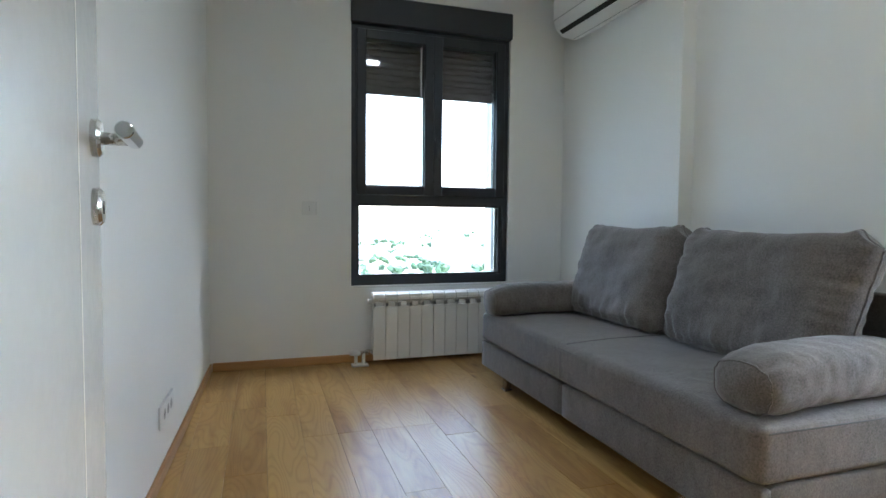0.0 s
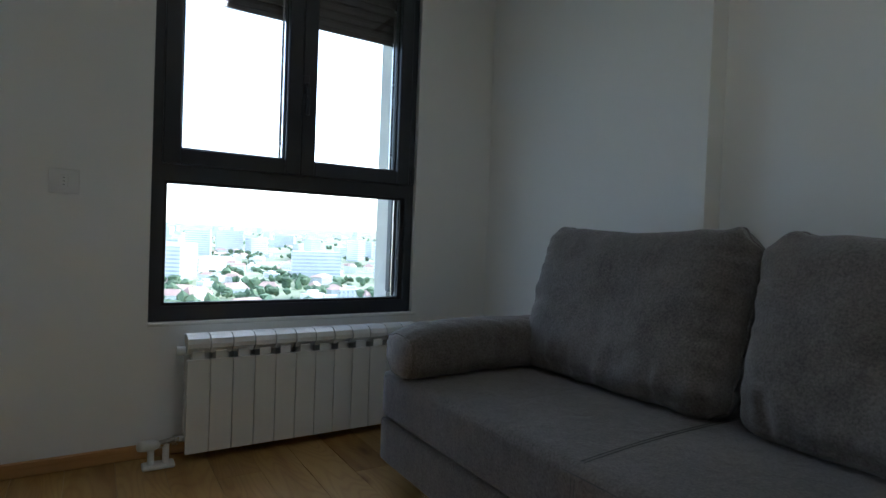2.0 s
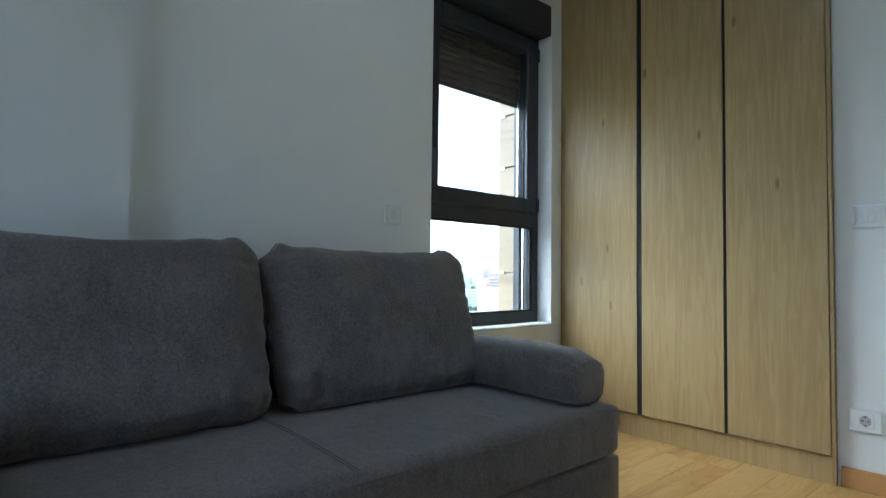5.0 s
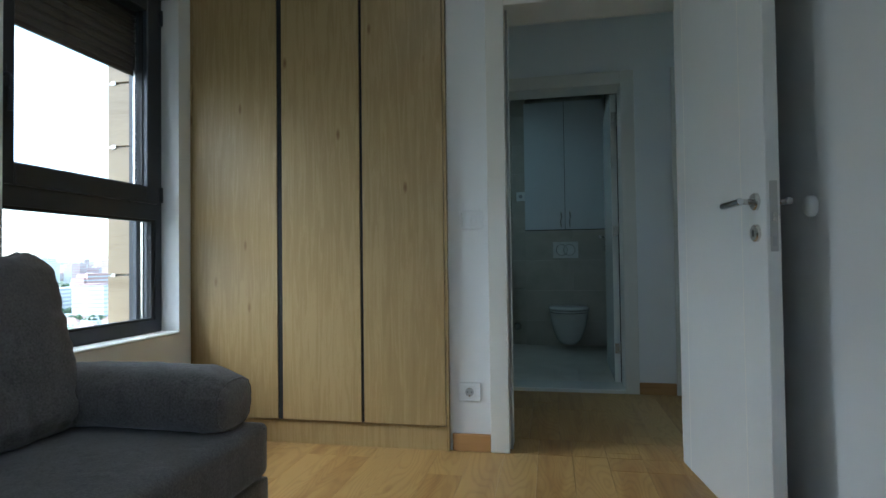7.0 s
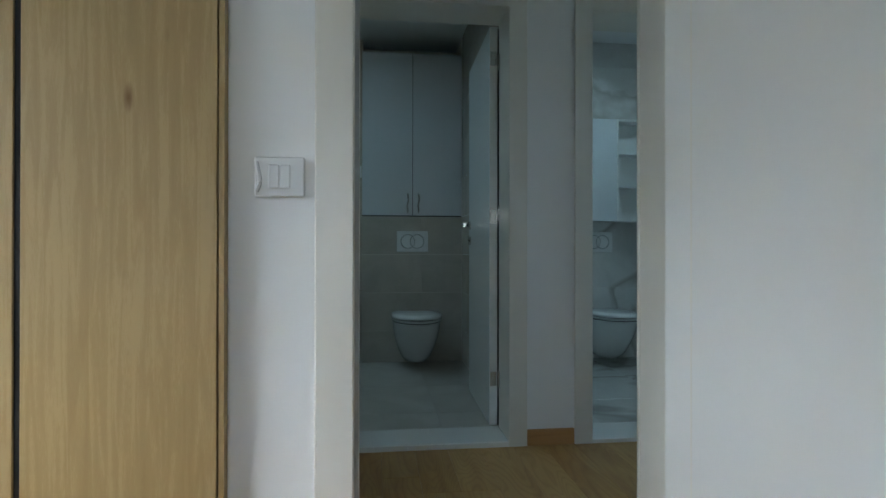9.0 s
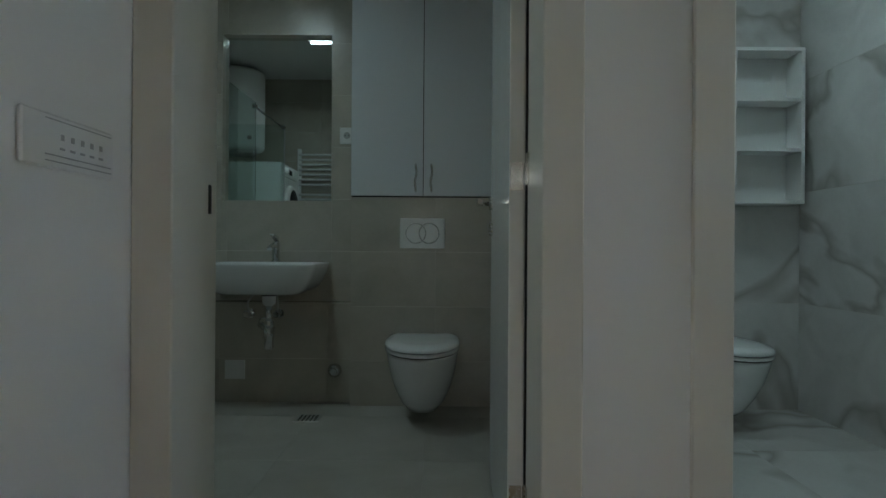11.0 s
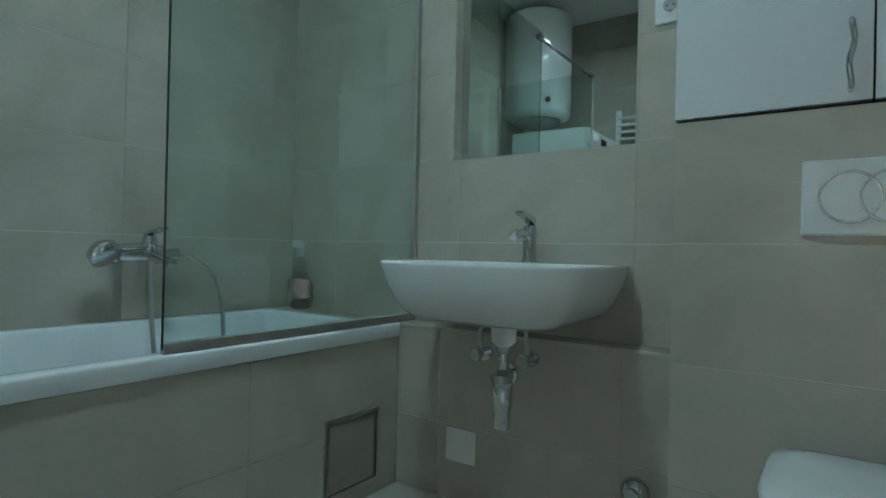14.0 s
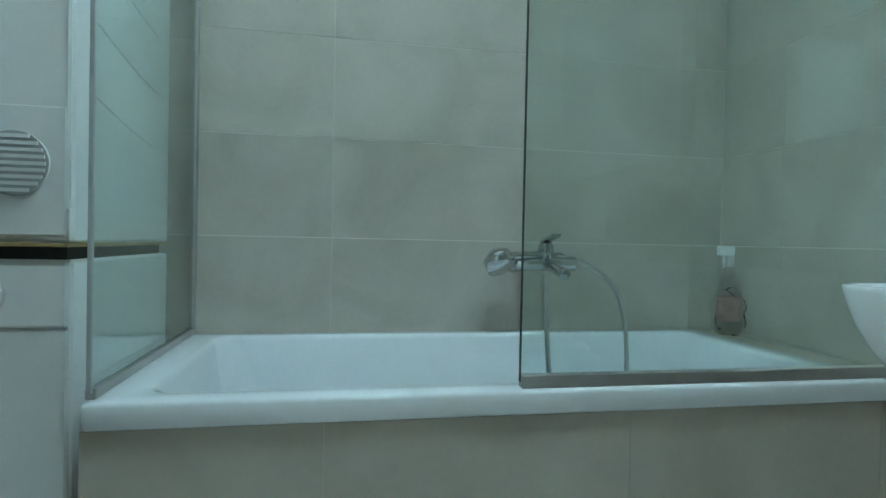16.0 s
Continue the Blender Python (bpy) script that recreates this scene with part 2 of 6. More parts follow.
def glow(name, colour, strength):
    m, n, l, b = nodes_of(name)
    b.inputs["Base Color"].default_value = (0.8, 0.8, 0.8, 1)
    b.inputs["Emission Color"].default_value = (*colour, 1)
    b.inputs["Emission Strength"].default_value = strength
    return m


PAINT = surface("white_wall_paint", (0.85, 0.85, 0.835), 0.6, var=0.025, scale=0.9, fine=160, bump=0.08)
CEILP = surface("ceiling_paint", (0.84, 0.84, 0.83), 0.75, var=0.02, scale=1.2, fine=120, bump=0.05)
LACQ = surface("white_lacquer", (0.84, 0.84, 0.815), 0.22, var=0.02, scale=2, fine=60, bump=0.02, rvar=0.05, coat=0.3)
TRIMW = surface("casing_paint", (0.76, 0.735, 0.665), 0.35, var=0.03, scale=4, fine=80, bump=0.03)
OAK = wood("oak_parquet", [(0.45, (0.255, 0.12, 0.029)), (0.72, (0.40, 0.22, 0.064)), (1.05, (0.53, 0.33, 0.115))], "y", 9, 0.33, 2.6, 0.8, 0.0, 0.34, 0.26)
OAKB = wood("oak_baseboard", [(0.55, (0.32, 0.155, 0.052)), (0.95, (0.47, 0.26, 0.098))], "x", 16, 0.35, 4, 0.1)
OAKL = wood("oak_baseboard_lengthwise", [(0.55, (0.30, 0.15, 0.055)), (0.95, (0.45, 0.25, 0.10))], "y", 16, 0.35, 4, 0.1)
LAMIN = wood("oak_laminate", [(0.5, (0.31, 0.208, 0.082)), (0.9, (0.365, 0.255, 0.108)), (1.25, (0.41, 0.295, 0.132))], "z", 16, 0.42, 8.5, 0.95, 0.0, 0.10, 0.0, 6.0, 0.11)
CLAD = wood("facade_oak_panel", [(0.55, (0.20, 0.135, 0.072)), (1.0, (0.32, 0.235, 0.145))], "x", 12, 0.5, 3, 0.3, 0.0, 0.2)
FABRIC = fabric_mat("grey_velour", (0.136, 0.119, 0.110))
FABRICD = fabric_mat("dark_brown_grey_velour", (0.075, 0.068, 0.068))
THREAD = surface("grey_seam_thread", (0.10, 0.097, 0.097), 0.9, var=0.1, bump=0)
FRAMEM = surface("anthracite_aluminium", (0.030, 0.033, 0.042), 0.42, 0.0, 0.06, 5, 200, 0.05, 0.06)
SHUT = surface("brown_grey_shutter", (0.060, 0.048, 0.046), 0.5, 0.0, 0.08, 6, 120, 0.03)
GASK = surface("black_rubber", (0.012, 0.012, 0.013), 0.6, bump=0.02)
CHROME = surface("chrome", (0.66, 0.67, 0.68), 0.07, 1.0, 0.02, 5, 60, 0.0, 0.03)
SATIN = surface("satin_nickel", (0.62, 0.60, 0.57), 0.26, 1.0, 0.05, 8, 150, 0.02, 0.06)
STEEL = surface("brushed_steel", (0.52, 0.51, 0.49), 0.33, 1.0, 0.06, 8, 200, 0.04, 0.08)
PLAST = surface("white_plastic", (0.80, 0.80, 0.79), 0.32, var=0.015, scale=5, fine=120, bump=0.01)
PLASTG = surface("grey_plastic", (0.42, 0.42, 0.42), 0.4, var=0.03, scale=6, fine=100, bump=0.01)
ENAMEL = surface("white_enamel", (0.80, 0.80, 0.785), 0.30, var=0.02, scale=5, fine=120, bump=0.0, rvar=0.015, coat=0.1)
CERAM = surface("white_ceramic", (0.82, 0.83, 0.83), 0.08, var=0.01, scale=3, fine=50, bump=0.0, rvar=0.03, coat=0.5)
ACRYL = surface("white_acrylic", (0.80, 0.82, 0.84), 0.14, var=0.01, scale=3, fine=50, bump=0.0, rvar=0.04)
GLOSSW = surface("glossy_white_cabinet", (0.74, 0.76, 0.79), 0.07, var=0.01, scale=2, fine=40, bump=0.0, rvar=0.02, coat=0.5)
TILE = stone_tile("beige_stone_tile", (0.55, 0.51, 0.44), (0.45, 0.41, 0.345), 0.24)
TILEF = stone_tile("beige_floor_tile", (0.55, 0.52, 0.47), (0.46, 0.43, 0.38), 0.34)
HATCHT = stone_tile("grey_brown_hatch_tile", (0.36, 0.33, 0.285), (0.28, 0.255, 0.215), 0.3)
GROUT = surface("beige_grout", (0.68, 0.65, 0.59), 0.8, var=0.06, scale=8, fine=150)
MARBLE = stone_tile("white_marble_tile", (0.76, 0.75, 0.73), (0.62, 0.61, 0.59), 0.16, True)
MARBLEF = stone_tile("marble_floor_tile", (0.74, 0.74, 0.72), (0.62, 0.61, 0.59), 0.22, True)
MIRROR = surface("mirror_silver", (0.80, 0.85, 0.83), 0.01, 1.0, 0.0, 1, 1, 0.0, 0.0)
PANE = glass_mat("window_glass")
SCREEN = glass_mat("green_tinted_glass", (0.80, 0.90, 0.87))
WRAP = glass_mat("thin_clear_wrap", (0.98, 0.98, 0.98), 0.05, 1.04)
LABELP = surface("faded_pink_label", (0.50, 0.32, 0.28), 0.6, var=0.25, scale=30, fine=200, bump=0)
DARK = surface("black_void", (0.01, 0.01, 0.01), 0.8, bump=0.0)
PUCK = glow("led_puck", (1.0, 0.97, 0.92), LAMP_BED)
PANEL = glow("led_panel", (0.68, 0.94, 1.0), LAMP_BATH)
FACADE = surface("grey_facade_plaster", (0.52, 0.50, 0.46), 0.85, var=0.08, scale=2, fine=70, bump=0.2)


# ---- building blocks ----
def mesh_ob(name, bm, material, parent=None, label="", smooth=False):
    me = bpy.data.meshes.new(name)
    bmesh.ops.recalc_face_normals(bm, faces=bm.faces)
    bm.to_mesh(me)
    bm.free()
    if smooth:
        for p in me.polygons:
            p.use_smooth = True
    me.materials.append(material)
    ob = new(name, me)
    if parent is not None:
        ob.parent = parent
    if label:
        ob["label"] = label
    return ob


def part(name, bm, material, parent, label="", smooth=False):
    return mesh_ob(name, bm, material, parent, label, smooth)


def thing(name, label, category, group="", kind="", at=(0, 0, 0), rz=0.0):
    e = new(name)
    e.empty_display_size = 0.1
    e.matrix_world = pose(*at, 0, 0, rz)
    return tagged(e, label, category, group, kind)


def box(x0, x1, y0, y1, z0, z1, bevel=0.0, seg=1):
    bm = bmesh.new()
    bmesh.ops.create_cube(bm, size=1)
    for v in bm.verts:
        v.co = Vector(((x0 + x1) / 2 + v.co.x * (x1 - x0), (y0 + y1) / 2 + v.co.y * (y1 - y0), (z0 + z1) / 2 + v.co.z * (z1 - z0)))
    if bevel:
        bmesh.ops.bevel(bm, geom=bm.edges[:], offset=bevel, segments=seg, profile=0.5, affect="EDGES")
    return bm


def boxes(*specs, bevel=0.0):
    bm = bmesh.new()
    for s in specs:
        b2 = box(*s, bevel=bevel)
        me = bpy.data.meshes.new("tmp")
        b2.to_mesh(me)
        b2.free()
        bm.from_mesh(me)
        bpy.data.meshes.remove(me)
    return bm


def tube(points, radius, sides=12, closed_ends=True):
    """A round bar through the points; radius may be a list."""
    bm = bmesh.new()
    pts = [Vector(p) for p in points]
    rings = []
    for i, p in enumerate(pts):
        d = (pts[min(i + 1, len(pts) - 1)] - pts[max(i - 1, 0)]).normalized()
        u = d.cross(Vector((0, 0, 1)))
        u = u.normalized() if u.length > 1e-3 else Vector((1, 0, 0))
        w = d.cross(u).normalized()
        r = radius[i] if isinstance(radius, (list, tuple)) else radius
        rings.append([bm.verts.new(p + r * (math.cos(a) * u + math.sin(a) * w)) for a in (2 * math.pi * k / sides for k in range(sides))])
    for a, b in zip(rings, rings[1:]):
        for k in range(sides):
            bm.faces.new((a[k], a[(k + 1) % sides], b[(k + 1) % sides], b[k]))
    if closed_ends:
        bm.faces.new(rings[0][::-1])
        bm.faces.new(rings[-1])
    return bm


def disc(c, axis, r, depth, sides=28, bevel=0.0):
    """A round plate or barrel from c along axis."""
    a = Vector(axis).normalized()
    c = Vector(c)
    if bevel:
        return tube([c, c + a * (depth - bevel), c + a * depth], [r, r, r - bevel], sides)
    return tube([c, c + a * depth], r, sides)


def arc_path(points, n=8):
    """A smooth line through the points (Catmull-Rom)."""
    p = [Vector(q) for q in points]
    p = [2 * p[0] - p[1], *p, 2 * p[-1] - p[-2]]
    out = []
    for i in range(1, len(p) - 2):
        for k in range(n):
            t = k / n
            out.append(0.5 * (2 * p[i] + (p[i + 1] - p[i - 1]) * t + (2 * p[i - 1] - 5 * p[i] + 4 * p[i + 1] - p[i + 2]) * t * t
                              + (3 * p[i] - p[i - 1] - 3 * p[i + 1] + p[i + 2]) * t ** 3))
    out.append(p[-2])
    return out


def loft(rings, cap0=True, cap1=True):
    bm = bmesh.new()
    vs = [[bm.verts.new(p) for p in r] for r in rings]
    n = len(vs[0])
    for a, b in zip(vs, vs[1:]):
        for k in range(n):
            bm.faces.new((a[k], a[(k + 1) % n], b[(k + 1) % n], b[k]))
    if cap0:
        bm.faces.new(vs[0][::-1])
    if cap1:
        bm.faces.new(vs[-1])
    return bm


def wall(name, label, specs, material=PAINT):
    return tagged(mesh_ob(name, boxes(*specs), material), label, "wall", kind="structure")


# ---- structure: bedroom and hall ----
W1 = (0.255, 1.365, 0.50, 2.36)      # window in the end wall: x0, x1, z0, z1
W2 = (0.69, 1.585, 0.545, 2.36)      # window in the side wall: y0, y1, z0, z1
DX0, DX1 = -0.50, 0.29               # bedroom doorway
T = 0.30
wall("wall_window", "white painted end wall with a tall window", [
    (LEFT - T, W1[0], WIN, WIN + T, -0.2, CEIL), (W1[1], RIGHT + T, WIN, WIN + T, -0.2, CEIL),
    (W1[0], W1[1], WIN, WIN + T, -0.2, W1[2]), (W1[0], W1[1], WIN, WIN + T, W1[3], CEIL)])
wall("wall_side", "white painted wall with a window behind the sofa", [
    (RIGHT, RIGHT + T, W2[1], WIN, -0.2, CEIL), (RIGHT, RIGHT + T, 0.1, W2[0], -0.2, CEIL),
    (RIGHT, RIGHT + T, W2[0], W2[1], -0.2, W2[2]), (RIGHT, RIGHT + T, W2[0], W2[1], W2[3], CEIL)])
wall("wall_column", "white painted shallow pillar in the corner", [(COLUMN, RIGHT - 0.001, 2.84, WIN - 0.001, 0, CEIL)])
wall("wall_left", "plain white painted wall", [(-0.15, 0, HALLN + 0.1 - WIN, 0.05, 0, CEIL)]).matrix_world = on_left(WIN, 0)
wall("wall_door", "white painted wall with the doorway", [
    (DX1 + 0.012, 0.548, HALLN, DOORW, 0, CEIL), (-0.82, DX0 - 0.012, HALLN, DOORW, 0, CEIL),
    (DX0 - 0.012, DX1 + 0.012, HALLN, DOORW, 2.06, CEIL), (0.548, RIGHT, 0.10, 0.15, 0, CEIL), (0.548, 0.56, 0.15, DOORW, 0, CEIL)])
wall("wall_hall_side", "white painted hall wall", [(HALLR, 0.60, BATHN, HALLN, 0, CEIL)])
BD0, BD1 = -0.37, 0.402             # bathroom doorway
SD0, SD1 = -1.47, -0.76              # second bathroom doorway
wall("wall_hall", "white painted hall wall between two bathroom doors", [
    (BD1 + 0.012, HALLR, BATHN, HALLS, 0, CEIL), (SD1 + 0.012, BD0 - 0.012, BATHN, HALLS, 0, CEIL), (-2.6, SD0 - 0.012, BATHN, HALLS, 0, CEIL),
    (BD0 - 0.012, BD1 + 0.012, BATHN, HALLS, 2.03, CEIL), (SD0 - 0.012, SD1 + 0.012, BATHN, HALLS, 2.03, CEIL)])
wall("wall_hall_end", "white wall closing the hall, with an opening for the added window", [(-2.7, -2.6, BATHN, -0.60, 0, CEIL), (-2.7, -2.6, 0.08, HALLN, 0, CEIL), (-2.7, -2.6, -0.60, 0.08, 2.3, CEIL), (-2.7, -2.6, -0.60, 0.08, 0, 1.0), (-2.6, -0.82, HALLN, HALLN + 0.1, 0, CEIL)])
tagged(mesh_ob("ceiling", box(-2.9, RIGHT + T, -2.95, WIN + T, CEIL, CEIL + 0.2), CEILP), "white painted ceiling", "ceiling", kind="structure")
subfloor = tagged(mesh_ob("floor", box(-2.7, RIGHT + 0.2, HALLS, WIN, -0.2, -0.014), DARK), "oak parquet floor of long planks", "floor", kind="structure")


# Unseen window added to bring in daylight from the rooms beyond the hall.
added_win = thing("added_hall_window", "unseen window added at the end of the hall to let daylight in", "window", kind="structure")
part("frame", boxes((-2.68, -2.62, -0.60, -0.54, 1.0, 2.3), (-2.68, -2.62, 0.02, 0.08, 1.0, 2.3), (-2.68, -2.62, -0.54, 0.02, 2.24, 2.3), (-2.68, -2.62, -0.54, 0.02, 1.0, 1.08)), FRAMEM, added_win)
added_pane = part("pane", box(-2.653, -2.647, -0.54, 0.02, 1.08, 2.24), PANE, added_win)
added_pane.visible_shadow = False


def casing(name, x0, x1, top, y, out, label):
    """Door frame: lining and a flat casing on one face of the wall."""
    th = thing(name, label, "door frame", kind="structure")
    w = 0.082
    a, b2 = (y, y + 0.014 * out) if out > 0 else (y - 0.014, y)
    part("casing_post", box(x0 - w, x0 + 0.004, a, b2, 0, top + w, 0.003), TRIMW, th)
    part("casing_post", box(x1 - 0.004, min(x1 + w, HALLR - 0.0005), a, b2, 0, top + w, 0.003), TRIMW, th)
    part("casing_head", box(x0 + 0.004, x1 - 0.004, a, b2, top - 0.004, top + w, 0.003), TRIMW, th)
    return th


def lining(th, x0, x1, top, y0, y1):
    part("lining", box(x0 - 0.012, x0, y0, y1, 0, top), TRIMW, th)
    part("lining", box(x1, x1 + 0.012, y0, y1, 0, top), TRIMW, th)
    part("lining_head", box(x0, x1, y0, y1, top, top + 0.012), TRIMW, th)


c1 = casing("door_1", DX0, DX1, 2.04, DOORW, 1, "cream white door frame of the bedroom")
lining(c1, DX0, DX1, 2.04, HALLN, DOORW)
part("stop_strip", box(DX1 - 0.012, DX1, HALLN + 0.05, DOORW - 0.055, 0, 2.04), TRIMW, c1)
part("rubber_seal", box(DX1 - 0.014, DX1 - 0.004, DOORW - 0.055, DOORW - 0.049, 0, 2.04), PLASTG, c1)
c1b = casing("door_1_hall_side", DX0, DX1, 2.04, HALLN, -1, "cream white door casing on the hall side")
c2 = casing("door_2", BD0, BD1, 2.015, HALLS, 1, "cream white door frame of the beige bathroom")
lining(c2, BD0, BD1, 2.015, BATHN, HALLS)
part("threshold", box(BD0, BD1, BATHN, HALLS + 0.01, -0.005, 0.025, 0.004), LACQ, c2, "white threshold strip")
part("strike_plate", box(BD1 - 0.003, BD1 + 0.001, BATHN + 0.034, BATHN + 0.048, 0.962, 1.032, 0.0015), DARK, c2, "dark strike plate of the lock")
# Black strip stands in for the shade in the open gap beside the leaf.
part("rubber_seal", box(BD0 - 0.004, BD0 + 0.005, BATHN - 0.007, BATHN - 0.001, 0.03, 2.0), GASK, c2, "black strip standing in for the dark gap beside the door leaf")
for z in (0.26, 1.08, 1.83):
    part("hinge_plate", box(BD0 - 0.001, BD0 + 0.006, BATHN + 0.001, BATHN + 0.026, z - 0.04, z + 0.04, 0.002), SATIN, c2, "nickel hinge plate")
c3 = casing("door_3", SD0, SD1, 2.015, HALLS, 1, "cream white door frame of the marble bathroom")
lining(c3, SD0, SD1, 2.015, BATHN, HALLS)
part("threshold", box(SD0, SD1, BATHN, HALLS + 0.01, -0.005, 0.02, 0.004), LACQ, c3, "white threshold strip")


def baseboard(name, specs, mat=OAKB):
    for i, s in enumerate(specs):
        tagged(mesh_ob("baseboard", box(*s, bevel=0.004), mat), "oak baseboard along the wall", "baseboard", kind="structure")


B = 0.014
baseboard("baseboard", [(LEFT + B, COLUMN - 0.001, WIN - B, WIN, 0, 0.052), (0.372, 0.548, DOORW, DOORW + B, 0, 0.08),
                        (SD1 + 0.083, BD0 - 0.083, HALLS, HALLS + B, 0, 0.075)])
tagged(mesh_ob("baseboard", box(0, B, DOORW + 0.02 - WIN, -B, 0, 0.052, 0.004), OAKL), "oak baseboard along the wall", "baseboard", kind="structure").matrix_world = on_left(WIN, 0)
baseboard("baseboard", [(RIGHT - B, RIGHT, 0.63, 2.84, 0, 0.075),
                        (HALLR - B, HALLR, HALLS + 0.1, HALLN, 0, 0.075)], OAKL)


# ---- windows ----
def window(name, label, width, z0, z1, split, sashes, m):
    """Anthracite window in its own axes: x along the wall, y outwards, origin at the lower corner of the wall's inner face."""
    th = tagged(new(name), label, "window", kind="structure")
    th.matrix_world = m
    F, d0, d1 = 0.042, 0.02, 0.10
    low, high = split
    top = z1 - z0
    lo, hi = low - z0, high - z0
    part("frame", boxes((0, F, d0, d1, 0, top), (width - F, width, d0, d1, 0, top), (F, width - F, d0, d1, 0, F + 0.016),
                        (F, width - F, d0, d1, top - F, top), (F, width - F, d0, d1, lo, hi - 0.055)), FRAMEM, th)
    edges = [F - 0.01] + [width * k / sashes for k in range(1, sashes)] + [width - F + 0.01]
    for a, b2 in zip(edges, edges[1:]):
        S = 0.062 if sashes > 1 else 0.08
        zz0, zz1 = hi - 0.06, top - F + 0.012
        sash = part("sash", boxes((a, a + S, d0 - 0.014, d1 - 0.02, zz0, zz1), (b2 - S, b2, d0 - 0.014, d1 - 0.02, zz0, zz1),
                                  (a + S, b2 - S, d0 - 0.014, d1 - 0.02, zz0, zz0 + S), (a + S, b2 - S, d0 - 0.014, d1 - 0.02, zz1 - S, zz1), bevel=0.004), FRAMEM, th)
        part("gasket", boxes((a + S, a + S + 0.006, d0 + 0.01, d0 + 0.03, zz0 + S, zz1 - S), (b2 - S - 0.006, b2 - S, d0 + 0.01, d0 + 0.03, zz0 + S, zz1 - S),
                             (a + S, b2 - S, d0 + 0.01, d0 + 0.03, zz0 + S, zz0 + S + 0.006)), GASK, sash)
        g = part("pane", box(a + S, b2 - S, d0 + 0.032, d0 + 0.038, zz0 + S, zz1 - S), PANE, sash)
        g.visible_shadow = False
        part("spacer_bar", boxes((b2 - S - 0.016, b2 - S - 0.006, d0 + 0.045, d0 + 0.055, zz0 + S, zz1 - S)), SATIN, sash)
    g = part("pane", box(F, width - F, d0 + 0.032, d0 + 0.038, F + 0.016, lo), PANE, th)
    g.visible_shadow = False
    part("glazing_bead", boxes((F, F + 0.01, d0 + 0.006, d0 + 0.03, F + 0.016, lo), (width - F - 0.022, width - F, d0 + 0.006, d0 + 0.03, F + 0.016, lo),
                               (F + 0.01, width - F - 0.022, d0 + 0.006, d0 + 0.03, F + 0.016, F + 0.028), (F + 0.01, width - F - 0.022, d0 + 0.006, d0 + 0.03, lo - 0.012, lo)), GASK, th)
    part("spacer_bar", box(width - F - 0.036, width - F - 0.024, d0 + 0.045, d0 + 0.055, F + 0.03, lo - 0.012), SATIN, th)
    # lever on the meeting stile or the free edge
    hx = edges[1] + 0.012 if sashes > 1 else edges[0] + 0.03
    hz = hi + 0.26
    part("handle", tube(arc_path([(hx, d0 - 0.014, hz + 0.06), (hx, d0 - 0.045, hz + 0.055), (hx, d0 - 0.052, hz + 0.01), (hx, d0 - 0.05, hz - 0.07)], 6), 0.008, 8), FRAMEM, th, "dark lever handle", True)
    part("handle_rose", box(hx - 0.014, hx + 0.014, d0 - 0.022, d0 - 0.013, hz + 0.02, hz + 0.1, 0.004), FRAMEM, th)
    for z in (hi - 0.05, top - 0.14):
        part("hinge", disc((width - 0.012, d0 - 0.008, z), (0, 0, 1), 0.009, 0.075, 12), FRAMEM, th)
    return th


win1 = window("window_1", "tall anthracite window with two casements over a fixed pane", W1[1] - W1[0] - 0.006, W1[2], 2.19, (1.035, 1.155), 2,
              Matrix.Translation((W1[0] + 0.003, WIN, W1[2])))
win2 = window("window_2", "anthracite window with one casement over a fixed pane", W2[1] - W2[0] - 0.006, W2[2], 2.19, (1.087, 1.222), 1,
              Matrix.Translation((RIGHT + 0.075, W2[1] - 0.003, W2[2])) @ pose(0, 0, 0, 0, 0, -90))


def shutter(name, label, width, z_low, z_box, z_top, m, proud):
    th = tagged(new(name), label, "roller shutter", "roller shutters")
    th.matrix_world = m
    part("shutter_box", box(-0.004, width + 0.004, -proud, 0.11, z_box, z_top, 0.006), FRAMEM, th, "anthracite shutter box")
    z = z_low + 0.02
    part("end_slat", box(0.05, width - 0.05, 0.165, 0.18, z_low, z_low + 0.022, 0.003), SHUT, th)
    slat = None
    while z < z_box + 0.02:
        if slat is None:
            bm = bmesh.new()
            prof = [(0.172, 0.0), (0.165, 0.006), (0.162, 0.02), (0.165, 0.034), (0.171, 0.0405), (0.176, 0.034), (0.178, 0.02), (0.176, 0.004)]
            ends = [[bm.verts.new((x, y, zz)) for y, zz in prof] for x in (0.05, width - 0.05)]
            for i in range(len(prof)):
                j = (i + 1) % len(prof)
                bm.faces.new((ends[0][i], ends[0][j], ends[1][j], ends[1][i]))
            bm.faces.new(ends[0][::-1])
            bm.faces.new(ends[1])
            slat = part("slat", bm, SHUT, th)
            slat.location.z = z
        else:
            s2 = slat.copy()
            scene.collection.objects.link(s2)
            s2.location.z = z
        z += 0.0398
    part("guide_rail", box(0.02, 0.05, 0.15, 0.19, z_low - 1.2, z_box), FRAMEM, th)
    part("guide_rail", box(width - 0.05, width - 0.02, 0.15, 0.19, z_low - 1.2, z_box), FRAMEM, th)
    return th


